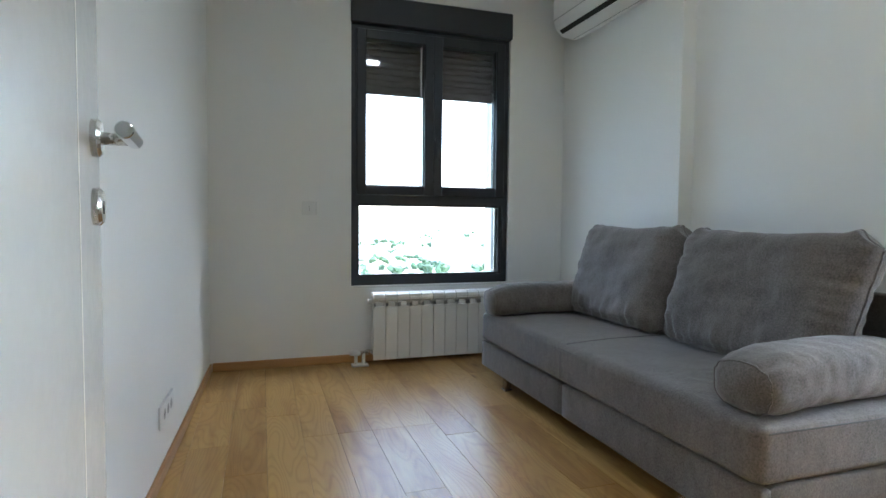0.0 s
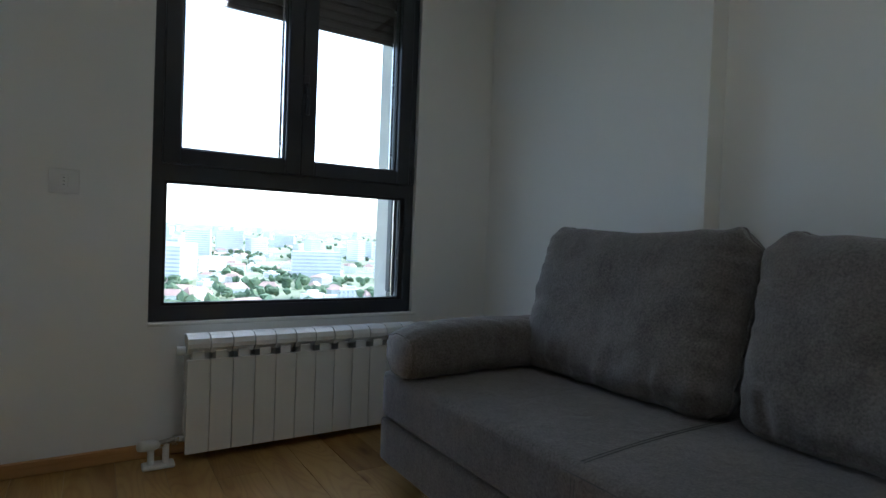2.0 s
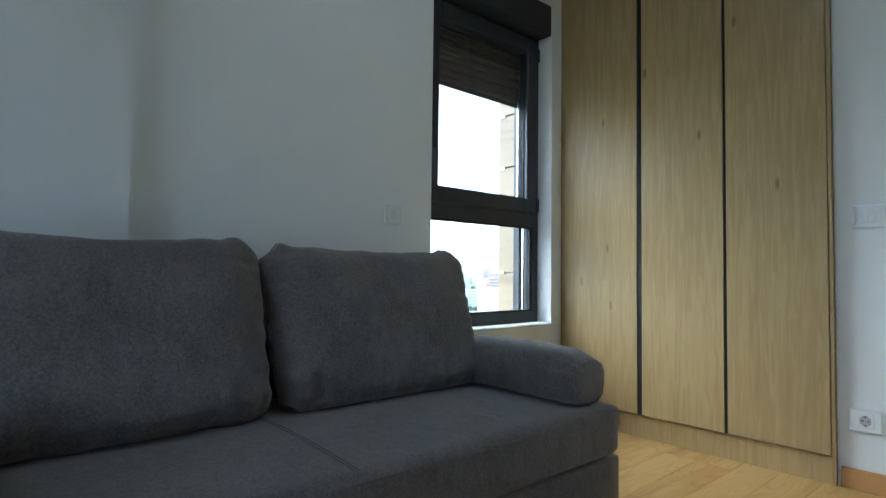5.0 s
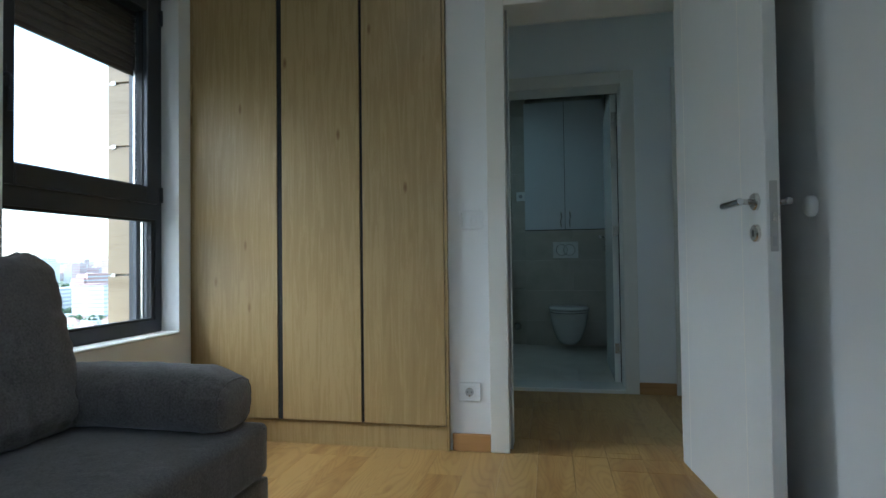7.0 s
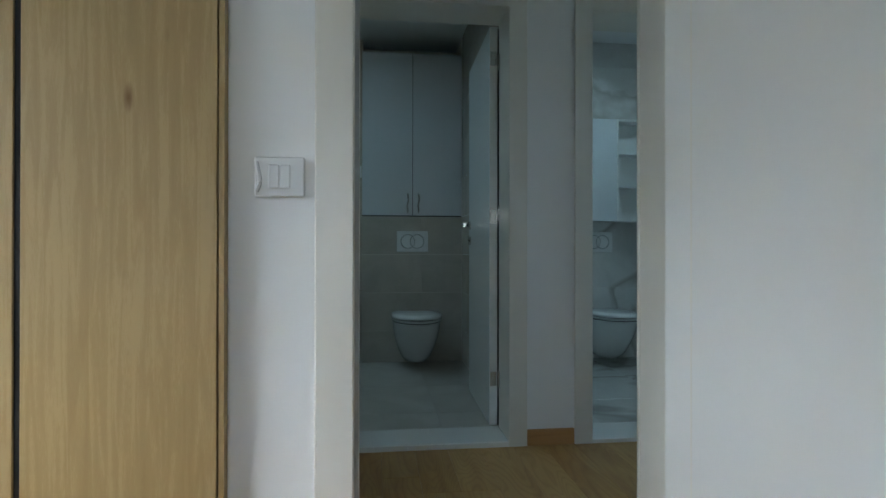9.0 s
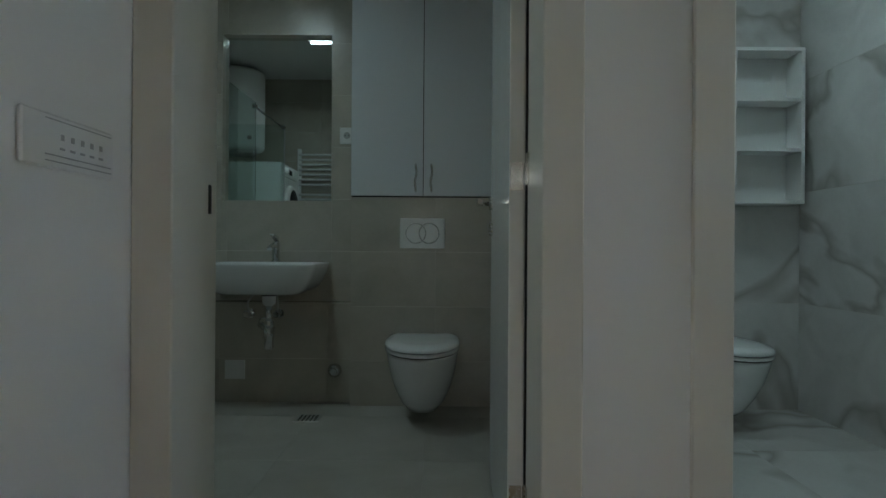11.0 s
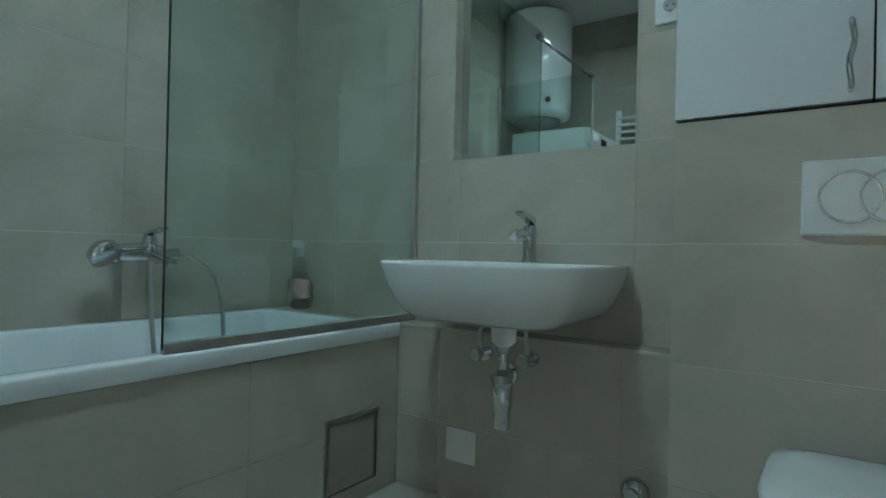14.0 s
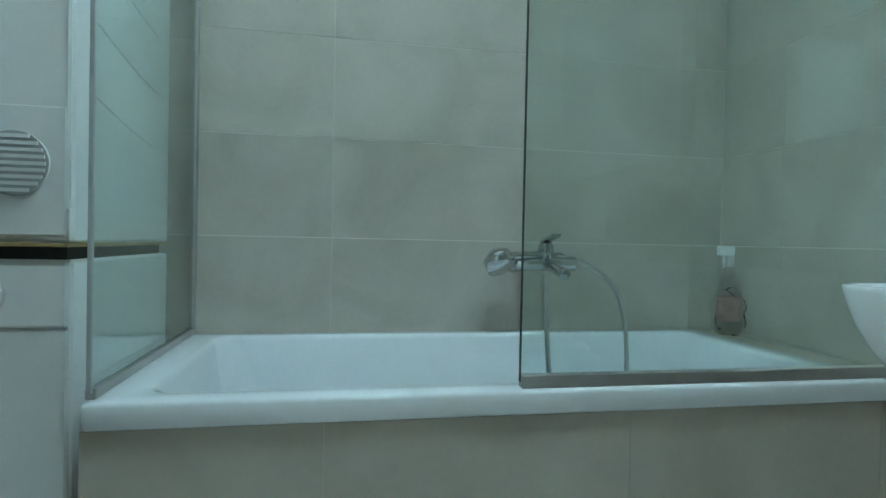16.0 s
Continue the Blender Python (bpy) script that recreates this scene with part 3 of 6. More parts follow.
shutter("roller_shutter", "partly lowered brown roller shutter over the end window", W1[1] - W1[0], 1.78, 2.185, W1[3], Matrix.Translation((W1[0], WIN, 0)), 0.03)
shutter("roller_shutter", "partly lowered brown roller shutter over the side window", W2[1] - W2[0], 1.80, 2.185, W2[3],
        Matrix.Translation((RIGHT + 0.05, W2[1], 0)) @ pose(0, 0, 0, 0, 0, -90), 0.045)
tagged(mesh_ob("window_sill", box(RIGHT - 0.008, RIGHT + 0.075, W2[0], W2[1], W2[2] - 0.012, W2[2] - 0.001, 0.003), LACQ), "narrow white window sill", "window sill", kind="structure")
tagged(mesh_ob("window_sill", box(W1[0], W1[1] + 0.02, WIN - 0.006, WIN + 0.019, W1[2] - 0.014, W1[2] - 0.001, 0.002), LACQ), "narrow white sill strip under the window", "window sill", kind="structure")

# outside: edge of the facade beside each window
tagged(mesh_ob("facade_edge", box(1.325, 1.75, WIN + 0.2, WIN + 0.34, -3, 4), FACADE), "grey plastered edge of the facade", "facade", kind="structure")
fin2 = tagged(mesh_ob("facade_pier", box(RIGHT + T, RIGHT + 0.385, 0.30, 0.69, -3, 4), FACADE), "facade edge clad in oak panels", "facade", kind="structure")
for i in range(8):
    z = 0.185 + 0.32 * i
    part("panel", box(RIGHT + 0.19, RIGHT + 0.385, 0.692, 0.712, z, z + 0.311, 0.002), CLAD, fin2)
    for cx in (RIGHT + 0.24, RIGHT + 0.35):
        part("clip", box(cx - 0.012, cx + 0.012, 0.69, 0.718, z - 0.014, z + 0.004), SATIN, fin2)


# ---- bedroom things ----
def soft_slab(x0, x1, y0, y1, z0, z1, r, nx, ny, crown=0.0, seed=0.0, rough=0.003):
    """Upholstered block: a box of fine faces, edges rounded, faces slightly uneven."""
    bm = bmesh.new()
    bmesh.ops.create_cube(bm, size=1)
    bmesh.ops.subdivide_edges(bm, edges=bm.edges[:], cuts=max(nx, ny), use_grid_fill=True)
    hx, hy, hz = (x1 - x0) / 2, (y1 - y0) / 2, (z1 - z0) / 2
    c = Vector(((x0 + x1) / 2, (y0 + y1) / 2, (z0 + z1) / 2))
    for v in bm.verts:
        p = Vector((v.co.x * 2 * hx, v.co.y * 2 * hy, v.co.z * 2 * hz))
        q = Vector((max(-hx + r, min(hx - r, p.x)), max(-hy + r, min(hy - r, p.y)), max(-hz + r, min(hz - r, p.z))))
        d = p - q
        if d.length > 1e-6:
            p = q + d.normalized() * min(r, d.length) if d.length > r else p
        if crown and v.co.z > 0.3:
            p.z += crown * (1 - (p.x / hx) ** 2) * (1 - (p.y / hy) ** 4)
        k = noise.noise(Vector((p.x * 5 + seed, p.y * 5, p.z * 5)))
        p += p.normalized() * k * rough
        v.co = c + p
    return bm


def pillow(w, h, t, seed, taper, n=64, sag=0.006):
    """Loose stuffed cushion in its own axes: x width, z height, y thickness, origin at its lower middle."""
    bm = bmesh.new()
    grid = {}
    for side in (1, -1):
        for i in range(n + 1):
            for j in range(n + 1):
                u, v = 2 * i / n - 1, 2 * j / n - 1
                u, v = math.sin(u * 1.25) / math.sin(1.25), math.sin(v * 1.25) / math.sin(1.25)
                edge = i in (0, n) or j in (0, n)
                if side == -1 and edge:
                    grid[side, i, j] = grid[1, i, j]
                    continue
                bulge = (max(0, 1 - abs(u) ** 6) ** 0.42) * (max(0, 1 - abs(v) ** 6) ** 0.42)
                # nearly straight sides, cut upper corners that stand up as ears, fuller near the top
                x = u * w / 2 * (1 + taper * v) * (1 - 0.02 * (1 - v * v) * abs(u) ** 3) * (1 - 0.03 * v ** 6)
                z = h / 2 + v * h / 2 * (1 - 0.03 * u ** 6)
                cut = max(0.0, abs(u) + v - 1.80) if v > 0 else max(0.0, abs(u) - v - 1.88)
                x -= math.copysign(cut * 0.17, u)
                z -= math.copysign(cut * 0.14, v)
                z += 0.016 * math.exp(-((abs(u) - 0.86 + 0.03 * math.sin(seed * 3 + u)) / 0.07) ** 2) * max(0, v) ** 10
                z -= 0.012 * math.exp(-(u / 0.5) ** 2) * max(0, v) ** 6
                lump = noise.noise(Vector((u * 1.6 + seed, v * 1.6, side * 3.1))) * 0.024 + noise.noise(Vector((u * 5 + seed, v * 4, side * 5.7))) * 0.008
                low, rim = max(0, -v - 0.45), max(0, abs(u) - 0.62)
                gather = 0.016 * noise.noise(Vector((u * 11 + seed, v * 1.3, 3))) * low * 1.6 + 0.012 * noise.noise(Vector((u * 1.5, v * 9 + seed, 6))) * rim * 2.0
                hem = -0.014 * math.exp(-((v + 0.9) / 0.035) ** 2)
                y = side * (t / 2 * bulge * (1.08 - 0.16 * v) + bulge * (lump + gather * 2.4 + hem))
                z += sag * (abs(u) ** 2 - 0.4) * (0.5 + 0.5 * v) + 0.007 * noise.noise(Vector((u * 5 + seed, v * 2, 9)))
                x += 0.006 * noise.noise(Vector((u * 2, v * 6 + seed, 12)))
                grid[side, i, j] = bm.verts.new((x, y, z))
    for side in (1, -1):
        for i in range(n):
            for j in range(n):
                q = [grid[side, i, j], grid[side, i + 1, j], grid[side, i + 1, j + 1], grid[side, i, j + 1]]
                bm.faces.new(q if side == -1 else q[::-1])
    line = [grid[1, i, 0].co.copy() for i in range(n + 1)] + [grid[1, n, j].co.copy() for j in range(1, n + 1)] \
        + [grid[1, i, n].co.copy() for i in range(n - 1, -1, -1)] + [grid[1, 0, j].co.copy() for j in range(n - 1, 0, -1)]
    return bm, line


def bolster(length, ry, rz, seed):
    """Stuffed roll along x with flat sewn ends, lying on z = 0."""
    rings, n, m = [], 48, 72
    for i in range(m + 1):
        s = i / m
        x = (s - 0.5) * length
        e = min(s, 1 - s) * length
        k = 0.88 + 0.12 * min(1, e / 0.05) ** 0.5
        ring = []
        for a in range(n):
            th = 2 * math.pi * a / n
            y, z = math.cos(th), math.sin(th)
            y, z = math.copysign(abs(y) ** 0.72, y), math.copysign(abs(z) ** 0.72, z)
            near = max(0, 1 - e / 0.16)
            w = noise.noise(Vector((x * 7 + seed, y * 1.2, z * 1.2))) * 0.05 + 0.07 * near * noise.noise(Vector((x * 3, y * 5 + seed, z * 5))) \
                + 0.035 * noise.noise(Vector((x * 26 + seed + y * 3, y * 1.4, z * 2.2))) * min(1, e / 0.02)
            pinch = 0.74 + 0.26 * min(1, e / 0.10) if z > 0 else 1.0
            zz = max(rz * z * (k + w) * pinch, -rz * 0.86)
            ring.append(Vector((x, ry * y * (k + w), rz * 0.86 + zz + 0.012 * math.sin(s * math.pi))))
        rings.append(ring)
    mid = rz * 0.9
    first = [Vector((p.x - 0.014, p.y * 0.7, (p.z - mid) * 0.7 + mid)) for p in rings[0]]
    last = [Vector((p.x + 0.014, p.y * 0.7, (p.z - mid) * 0.7 + mid)) for p in rings[-1]]
    ends = (rings[0], rings[-1])
    return loft([first, *rings, last]), ends


SX0, SX1, SY0, SY1, SZ = 0.945, 1.765, 1.53, 3.49, 0.385
SM = 2.56
sofa = thing("sofa", "grey velour sofa bed with low backrest on metal feet", "sofa")
part("seat_mattress", soft_slab(SX0, SX1, SY0 + 0.001, SY1 - 0.001, 0.222, SZ + 0.004, 0.028, 40, 40, 0.016, 1.0, 0.002), FABRIC, sofa, "", True)
for a, b2, sd in ((SY0, SM, 1.0), (SM, SY1, 7.0)):
    part("base_panel", soft_slab(SX0 + 0.004, SX0 + 0.05, a + 0.001, b2 - 0.001, 0.07, 0.22, 0.012, 14, 14, 0, sd + 3, 0.0015), FABRIC, sofa, "", True)
part("base_end", soft_slab(SX0 + 0.05, SX1, SY0 + 0.004, SY0 + 0.04, 0.07, 0.22, 0.012, 12, 12, 0, 4, 0.0015), FABRIC, sofa, "", True)
part("base_end", soft_slab(SX0 + 0.05, SX1, SY1 - 0.04, SY1 - 0.004, 0.07, 0.22, 0.012, 12, 12, 0, 5, 0.0015), FABRIC, sofa, "", True)
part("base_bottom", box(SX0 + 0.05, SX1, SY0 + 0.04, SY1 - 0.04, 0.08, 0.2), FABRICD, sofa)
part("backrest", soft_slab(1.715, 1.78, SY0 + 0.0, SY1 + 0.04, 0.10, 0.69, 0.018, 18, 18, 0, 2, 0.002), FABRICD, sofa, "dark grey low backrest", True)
part("top_seam", tube([(SX0 + 0.006, SY0 + 0.03, SZ - 0.016), (SX0 + 0.003, SM, SZ - 0.016), (SX0 + 0.006, SY1 - 0.03, SZ - 0.016)], 0.0028, 6), THREAD, sofa)
part("end_seam", tube([(SX0 + 0.03, SY0 + 0.003, SZ - 0.016), (SX1 - 0.03, SY0 + 0.003, SZ - 0.016)], 0.0028, 6), THREAD, sofa)
for dy in (-0.005, 0.005):
    path = [(SX0 - 0.0005, SM + dy, 0.24), (SX0 - 0.0005, SM + dy, SZ - 0.025), (SX0 + 0.009, SM + dy, SZ - 0.004)]
    for k in range(14):
        q = 0.03 + 0.7 * k / 13
        path.append((SX0 + q, SM + dy, SZ + 0.0042 + 0.016 * (1 - ((q - 0.41) / 0.41) ** 2)))
    part("cross_seam", tube(path, 0.0011, 6), THREAD, sofa)
for fx, fy in ((SX0 + 0.035, SY1 - 0.30), (SX0 + 0.035, SY0 + 0.30), (SX1 - 0.1, SY1 - 0.30), (SX1 - 0.1, SY0 + 0.30)):
    part("foot", boxes((fx - 0.018, fx + 0.018, fy - 0.018, fy + 0.018, 0.006, 0.085), (fx - 0.024, fx + 0.024, fy - 0.024, fy + 0.024, 0, 0.008), bevel=0.002), SATIN, sofa, "satin metal foot")


def back_cushion(y, width, height, seed, lean, x, turn, taper):
    th = thing("back_cushion", "plump grey velour back cushion leaning on the sofa backrest", "cushion", "back cushions of the sofa")
    bm, line = pillow(width, height, 0.185, seed, taper)
    part("cover", bm, FABRIC, th, "", True)
    part("piping", tube(line + [line[0]], 0.0045, 6, False), FABRIC, th, "", True)
    th.matrix_world = Matrix.Translation((x, y, SZ + 0.012)) @ pose(0, 0, 0, 0, 0, 90 + turn) @ pose(0, 0, 0, lean, 0, 0)
    return th


back_cushion(2.93, 0.81, 0.532, 1.3, 17, 1.46, 0, 0.015)
back_cushion(2.105, 0.83, 0.522, 4.9, 17, 1.46, 0, 0.05)


def roll(y, x, turn, seed, length, label):
    th = thing("bolster_cushion", label, "cushion", "bolsters on the sofa seat")
    bm, ends = bolster(length, 0.108, 0.09, seed)
    part("cover", bm, FABRIC, th, "", True)
    for e in ends:
        part("piping", tube(e + [e[0]], 0.0028, 6, False), FABRIC, th, "", True)
    th.matrix_world = pose(x, y, SZ + 0.012, 0, 0, turn)
    return th


roll(3.33, 1.305, -3, 2.0, 0.73, "grey velour bolster lying across the seat near the radiator")
roll(1.665, 1.335, 3, 8.0, 0.68, "grey velour bolster lying across the seat near the wardrobe")


def radiator(x0, n, z0, z1):
    th = thing("radiator", "white aluminium panel radiator under the window", "radiator")
    y1, y0 = WIN - 0.03, WIN - 0.135
    sec = None
    for i in range(n):
        xa = x0 + 0.08 * i
        if sec is None:
            h = z1 - z0
            front = loft([[Vector((0.0015, 0, 0)), Vector((0.0015, 0, h - 0.088)), Vector((0.0785, 0, h - 0.088)), Vector((0.0785, 0, 0))],
                          [Vector((0.0015, 0.012, 0)), Vector((0.0015, 0.012, h - 0.088)), Vector((0.0785, 0.012, h - 0.088)), Vector((0.0785, 0.012, 0))]])
            sec = part("section", front, ENAMEL, th)
            # rounded head with the grille step, core and rear fin
            prof = [(0.03, h - 0.07), (0.014, h - 0.05), (0.002, h - 0.046), (0.0, h - 0.03), (0.008, h - 0.012), (0.03, h - 0.001), (0.075, h), (0.1, h - 0.01), (0.1, h - 0.03), (0.06, h - 0.06)]
            head = loft([[Vector((xx, a, b2)) for a, b2 in prof] for xx in (0.002, 0.078)])
            hd = part("head", head, ENAMEL, sec)
            cr = part("core", boxes((0.02, 0.06, 0.012, 0.09, 0.0, h - 0.06), (0.004, 0.076, 0.085, 0.095, 0.02, h - 0.06)), ENAMEL, sec)
            sec.location = (xa, y0, z0)
            first = (hd, cr)
        else:
            s2 = sec.copy()
            scene.collection.objects.link(s2)
            s2.location = (xa, y0, z0)
            for o in first:
                c = o.copy()
                scene.collection.objects.link(c)
                c.parent = s2
    part("top_collar", disc((x0 - 0.03, y0 + 0.05, z1 - 0.06), (1, 0, 0), 0.018, 0.03, 16), PLAST, th)
    for xx in (x0 + 0.2, x0 + 0.08 * n - 0.2):
        part("bracket", box(xx, xx + 0.02, WIN - 0.04, WIN, z0 + 0.1, z1 - 0.12), ENAMEL, th)
    vx, vy, vz = x0 - 0.085, y0 + 0.02, z0 + 0.045
    part("valve_body", tube(arc_path([(x0, y0 + 0.05, vz), (x0 - 0.03, y0 + 0.04, vz), (vx, vy, vz)], 5), 0.014, 12), SATIN, th, "nickel valve", True)
    part("valve_union", disc((x0 - 0.035, y0 + 0.045, vz), (1, 0, 0), 0.019, 0.02, 8), SATIN, th)
    part("thermostat_head", tube([(vx, vy, vz), (vx - 0.02, vy - 0.02, vz + 0.008), (vx - 0.06, vy - 0.05, vz + 0.02)], [0.012, 0.02, 0.018], 14), PLAST, th, "white thermostat head", True)
    for dx in (-0.022, 0.026):
        part("pipe_sleeve", disc((vx + dx, vy, 0.01), (0, 0, 1), 0.011, vz - 0.012, 12), PLAST, th)
    part("floor_plate", box(vx - 0.05, vx + 0.055, vy - 0.03, vy + 0.03, 0, 0.014, 0.004), PLAST, th, "white floor rosette")
    return th


radiator(0.375, 12, 0.035, 0.465)


def wall_plate(name, label, w, h, m, kind):
    """White wiring plate in its own axes: x across, z up, y into the wall; origin at its middle on the wall."""
    th = tagged(new(name), label, "switch" if kind != "socket" else "socket")
    th.matrix_world = m
    part("plate", box(-w / 2, w / 2, -0.010, 0.0, -h / 2, h / 2, 0.003), PLAST, th)
    if kind == "one":
        part("rocker", box(-0.013, 0.013, -0.013, -0.010, -0.023, 0.023, 0.002), PLAST, th)
        for z in (-0.012, 0.0, 0.012):
            part("mark", box(-0.003, 0.003, -0.0136, -0.013, z - 0.002, z + 0.002), PLASTG, th)
    elif kind == "two":
        for x in (-0.012, 0.012):
            part("rocker", box(x - 0.0115, x + 0.0115, -0.014, -0.010, -0.026, 0.026, 0.002), PLAST, th)
        part("plate_wave", tube(arc_path([(-w / 2 + 0.004, -0.012, -h / 2 + 0.01), (-w / 2 + 0.012, -0.013, -0.01), (-w / 2 + 0.004, -0.012, h / 2 - 0.012)], 6), 0.005, 6), PLAST, th)
    elif kind == "socket":
        part("inset", box(-0.027, 0.027, -0.013, -0.010, -0.027, 0.027, 0.002), PLAST, th)
        part("well", disc((0, -0.0132, 0), (0, -1, 0), 0.0195, 0.0006, 24), PLASTG, th)
        for x in (-0.0095, 0.0095):
            part("contact_hole", disc((x, -0.0138, 0), (0, -1, 0), 0.0028, 0.0005, 10), DARK, th)
        for z in (-0.017, 0.017):
            part("earth_clip", box(-0.003, 0.003, -0.0148, -0.0132, z - 0.003, z + 0.003), SATIN, th)
    elif kind == "triple":
        for k in range(3):
            x = (k - 1) * 0.062
            part("well", disc((x, -0.0102, 0), (0, -1, 0), 0.0195, 0.0008, 24), PLASTG if k == 2 else LACQ, th)
            for d in (-0.008, 0.008):
                part("contact_hole", disc((x + d, -0.0112, 0), (0, -1, 0), 0.0032, 0.0006, 10), DARK, th)
    elif kind == "panel":
        part("slot_line", boxes((-w / 2 + 0.05, w / 2 - 0.01, -0.0112, -0.010, 0.034, 0.036), (-w / 2 + 0.05, w / 2 - 0.01, -0.0112, -0.010, -0.034, -0.032), (-w / 2 + 0.05, w / 2 - 0.01, -0.0112, -0.010, -0.024, -0.022)), PLASTG, th)
        for k in range(5):
            x = -w / 2 + 0.09 + k * 0.026
            part("symbol", box(x - 0.004, x + 0.004, -0.011, -0.010, 0.004, 0.014), PLASTG, th)
            part("indicator", box(x - 0.006, x + 0.006, -0.011, -0.010, -0.012, -0.008), PLASTG, th)
    return th


wall_plate("light_switch", "white single light switch beside the window", 0.09, 0.084, Matrix.Translation((-0.01, WIN, 1.0)), "one")
wall_plate("light_switch", "white single light switch above the sofa", 0.09, 0.082, Matrix.Translation((RIGHT, 1.805, 1.066)) @ pose(0, 0, 0, 0, 0, -90), "one")
wall_plate("light_switch", "white double light switch beside the wardrobe", 0.108, 0.088, Matrix.Translation((0.448, DOORW, 1.058)) @ pose(0, 0, 0, 0, 0, 180), "two")
wall_plate("wall_socket", "white earthed wall socket low beside the door", 0.102, 0.085, Matrix.Translation((0.467, DOORW, 0.27)) @ pose(0, 0, 0, 0, 0, 180), "socket")
wall_plate("wall_socket", "white three-gang socket strip low on the wall", 0.24, 0.082, on_left(2.67, 0.225, 90), "triple")
wall_plate("control_panel", "white heating control panel with small symbols", 0.235, 0.088, Matrix.Translation((HALLR, -0.445, 1.053)) @ pose(0, 0, 0, 0, 0, -90), "panel")

door_bumper = tagged(mesh_ob("door_bumper", disc((left_x(1.28), 1.28, 1.02), (1, 0, 0), 0.032, 0.022, 24, 0.008), PLAST, None, "", True), "round white door bumper on the wall", "door stop")


def air_conditioner():
    th = thing("air_conditioner", "white wall-mounted air conditioner above the sofa end", "air conditioner")
    y0, y1 = 3.0, 3.84
    prof = [(0, 2.185), (0.05, 2.170), (0.14, 2.185), (0.185, 2.225), (0.205, 2.285), (0.205, 2.395), (0.19, 2.455), (0.15, 2.470), (0, 2.470)]
    part("housing", loft([[Vector((COLUMN - a, y, z)) for a, z in prof] for y in (y0, y1)]), PLAST, th)
    part("air_slot", loft([[Vector((COLUMN - a, y, z)) for a, z in ((0.150, 2.1915), (0.172, 2.211), (0.172, 2.225), (0.150, 2.205))] for y in (y0 + 0.03, y1 - 0.03)]), DARK, th, "dark air slot")
    part("underside_joint", box(COLUMN - 0.062, COLUMN - 0.059, y0 + 0.02, y1 - 0.02, 2.169, 2.176), PLASTG, th)
    part("panel_gap", box(COLUMN - 0.207, COLUMN - 0.2, y0 + 0.01, y1 - 0.01, 2.278, 2.281), PLASTG, th)
    return th


air_conditioner()


def wardrobe():
    th = thing("wardrobe", "built-in oak laminate wardrobe with three tall doors", "wardrobe")
    xs = [0.565, 0.975, 1.40, RIGHT - 0.012]
    yf = 0.605
    part("side_panel", box(0.5605, 0.572, 0.152, yf - 0.002, 0.0, CEIL - 0.001), LAMIN, th)
    part("side_panel", box(RIGHT - 0.012, RIGHT - 0.001, 0.152, yf - 0.004, 0.0, CEIL - 0.001), LAMIN, th)
    part("back_panel", box(0.572, RIGHT - 0.012, 0.152, 0.16, 0, CEIL - 0.001), LAMIN, th)
    part("plinth", box(0.572, RIGHT - 0.012, yf - 0.04, yf - 0.012, 0.0, 0.11), LAMIN, th)
    # Black sheet behind the doors draws the shade inside the wardrobe.
    part("dark_interior", box(0.572, RIGHT - 0.012, yf - 0.06, yf - 0.045, 0.1, CEIL - 0.01), DARK, th)
    for k, (a, b2) in enumerate(zip(xs, xs[1:])):
        d = part("door", box(a + (0.004 if k else 0.010), b2 - (0.022 if k == 1 else 0.010 if k == 0 else 0.004), yf - 0.02, yf, 0.115, CEIL - 0.02, 0.0015), LAMIN, th)
        if k < 2:
            # Grip profile is coloured black so the door gap looks deep in shade.
            part("edge_profile", box(b2 - (0.020 if k == 1 else 0.009), b2 + 0.003, yf - 0.018, yf - 0.004, 0.115, CEIL - 0.02), DARK, d, "grip profile blackened as the shade of the door gap")
    return th


wardrobe()


def lever(th, x, y, z, out, toward, length=0.115, mat=SATIN, reach=0.05):
    """Door lever on a face with normal out (unit x) pointing along y by the sign toward."""
    h = part("handle", tube([(x + out * 0.008, y, z), (x + out * (reach - 0.006), y, z), (x + out * (reach + 0.002), y + toward * 0.006, z)], [0.0085, 0.0085, 0.0095], 16), mat, th, "satin metal lever handle", True)
    part("grip", tube([(x + out * reach, y - toward * 0.011, z), (x + out * reach, y - toward * 0.009, z), (x + out * reach, y + toward * length, z - 0.002), (x + out * reach, y + toward * (length + 0.002), z - 0.002)], [0.0095, 0.011, 0.011, 0.0095], 24), CHROME, h, "polished straight grip")
    part("rose", disc((x, y, z), (out, 0, 0), 0.026, 0.012, 28, 0.004), mat, th, "round satin rose")
    k = part("key_rose", disc((x, y, z - 0.094), (out, 0, 0), 0.026, 0.012, 28, 0.004), mat, th, "round satin key rose")
    part("key_slot", box(x + out * 0.012 - 0.0006, x + out * 0.012 + 0.0006, y - 0.003, y + 0.003, z - 0.104, z - 0.086), DARK, k)


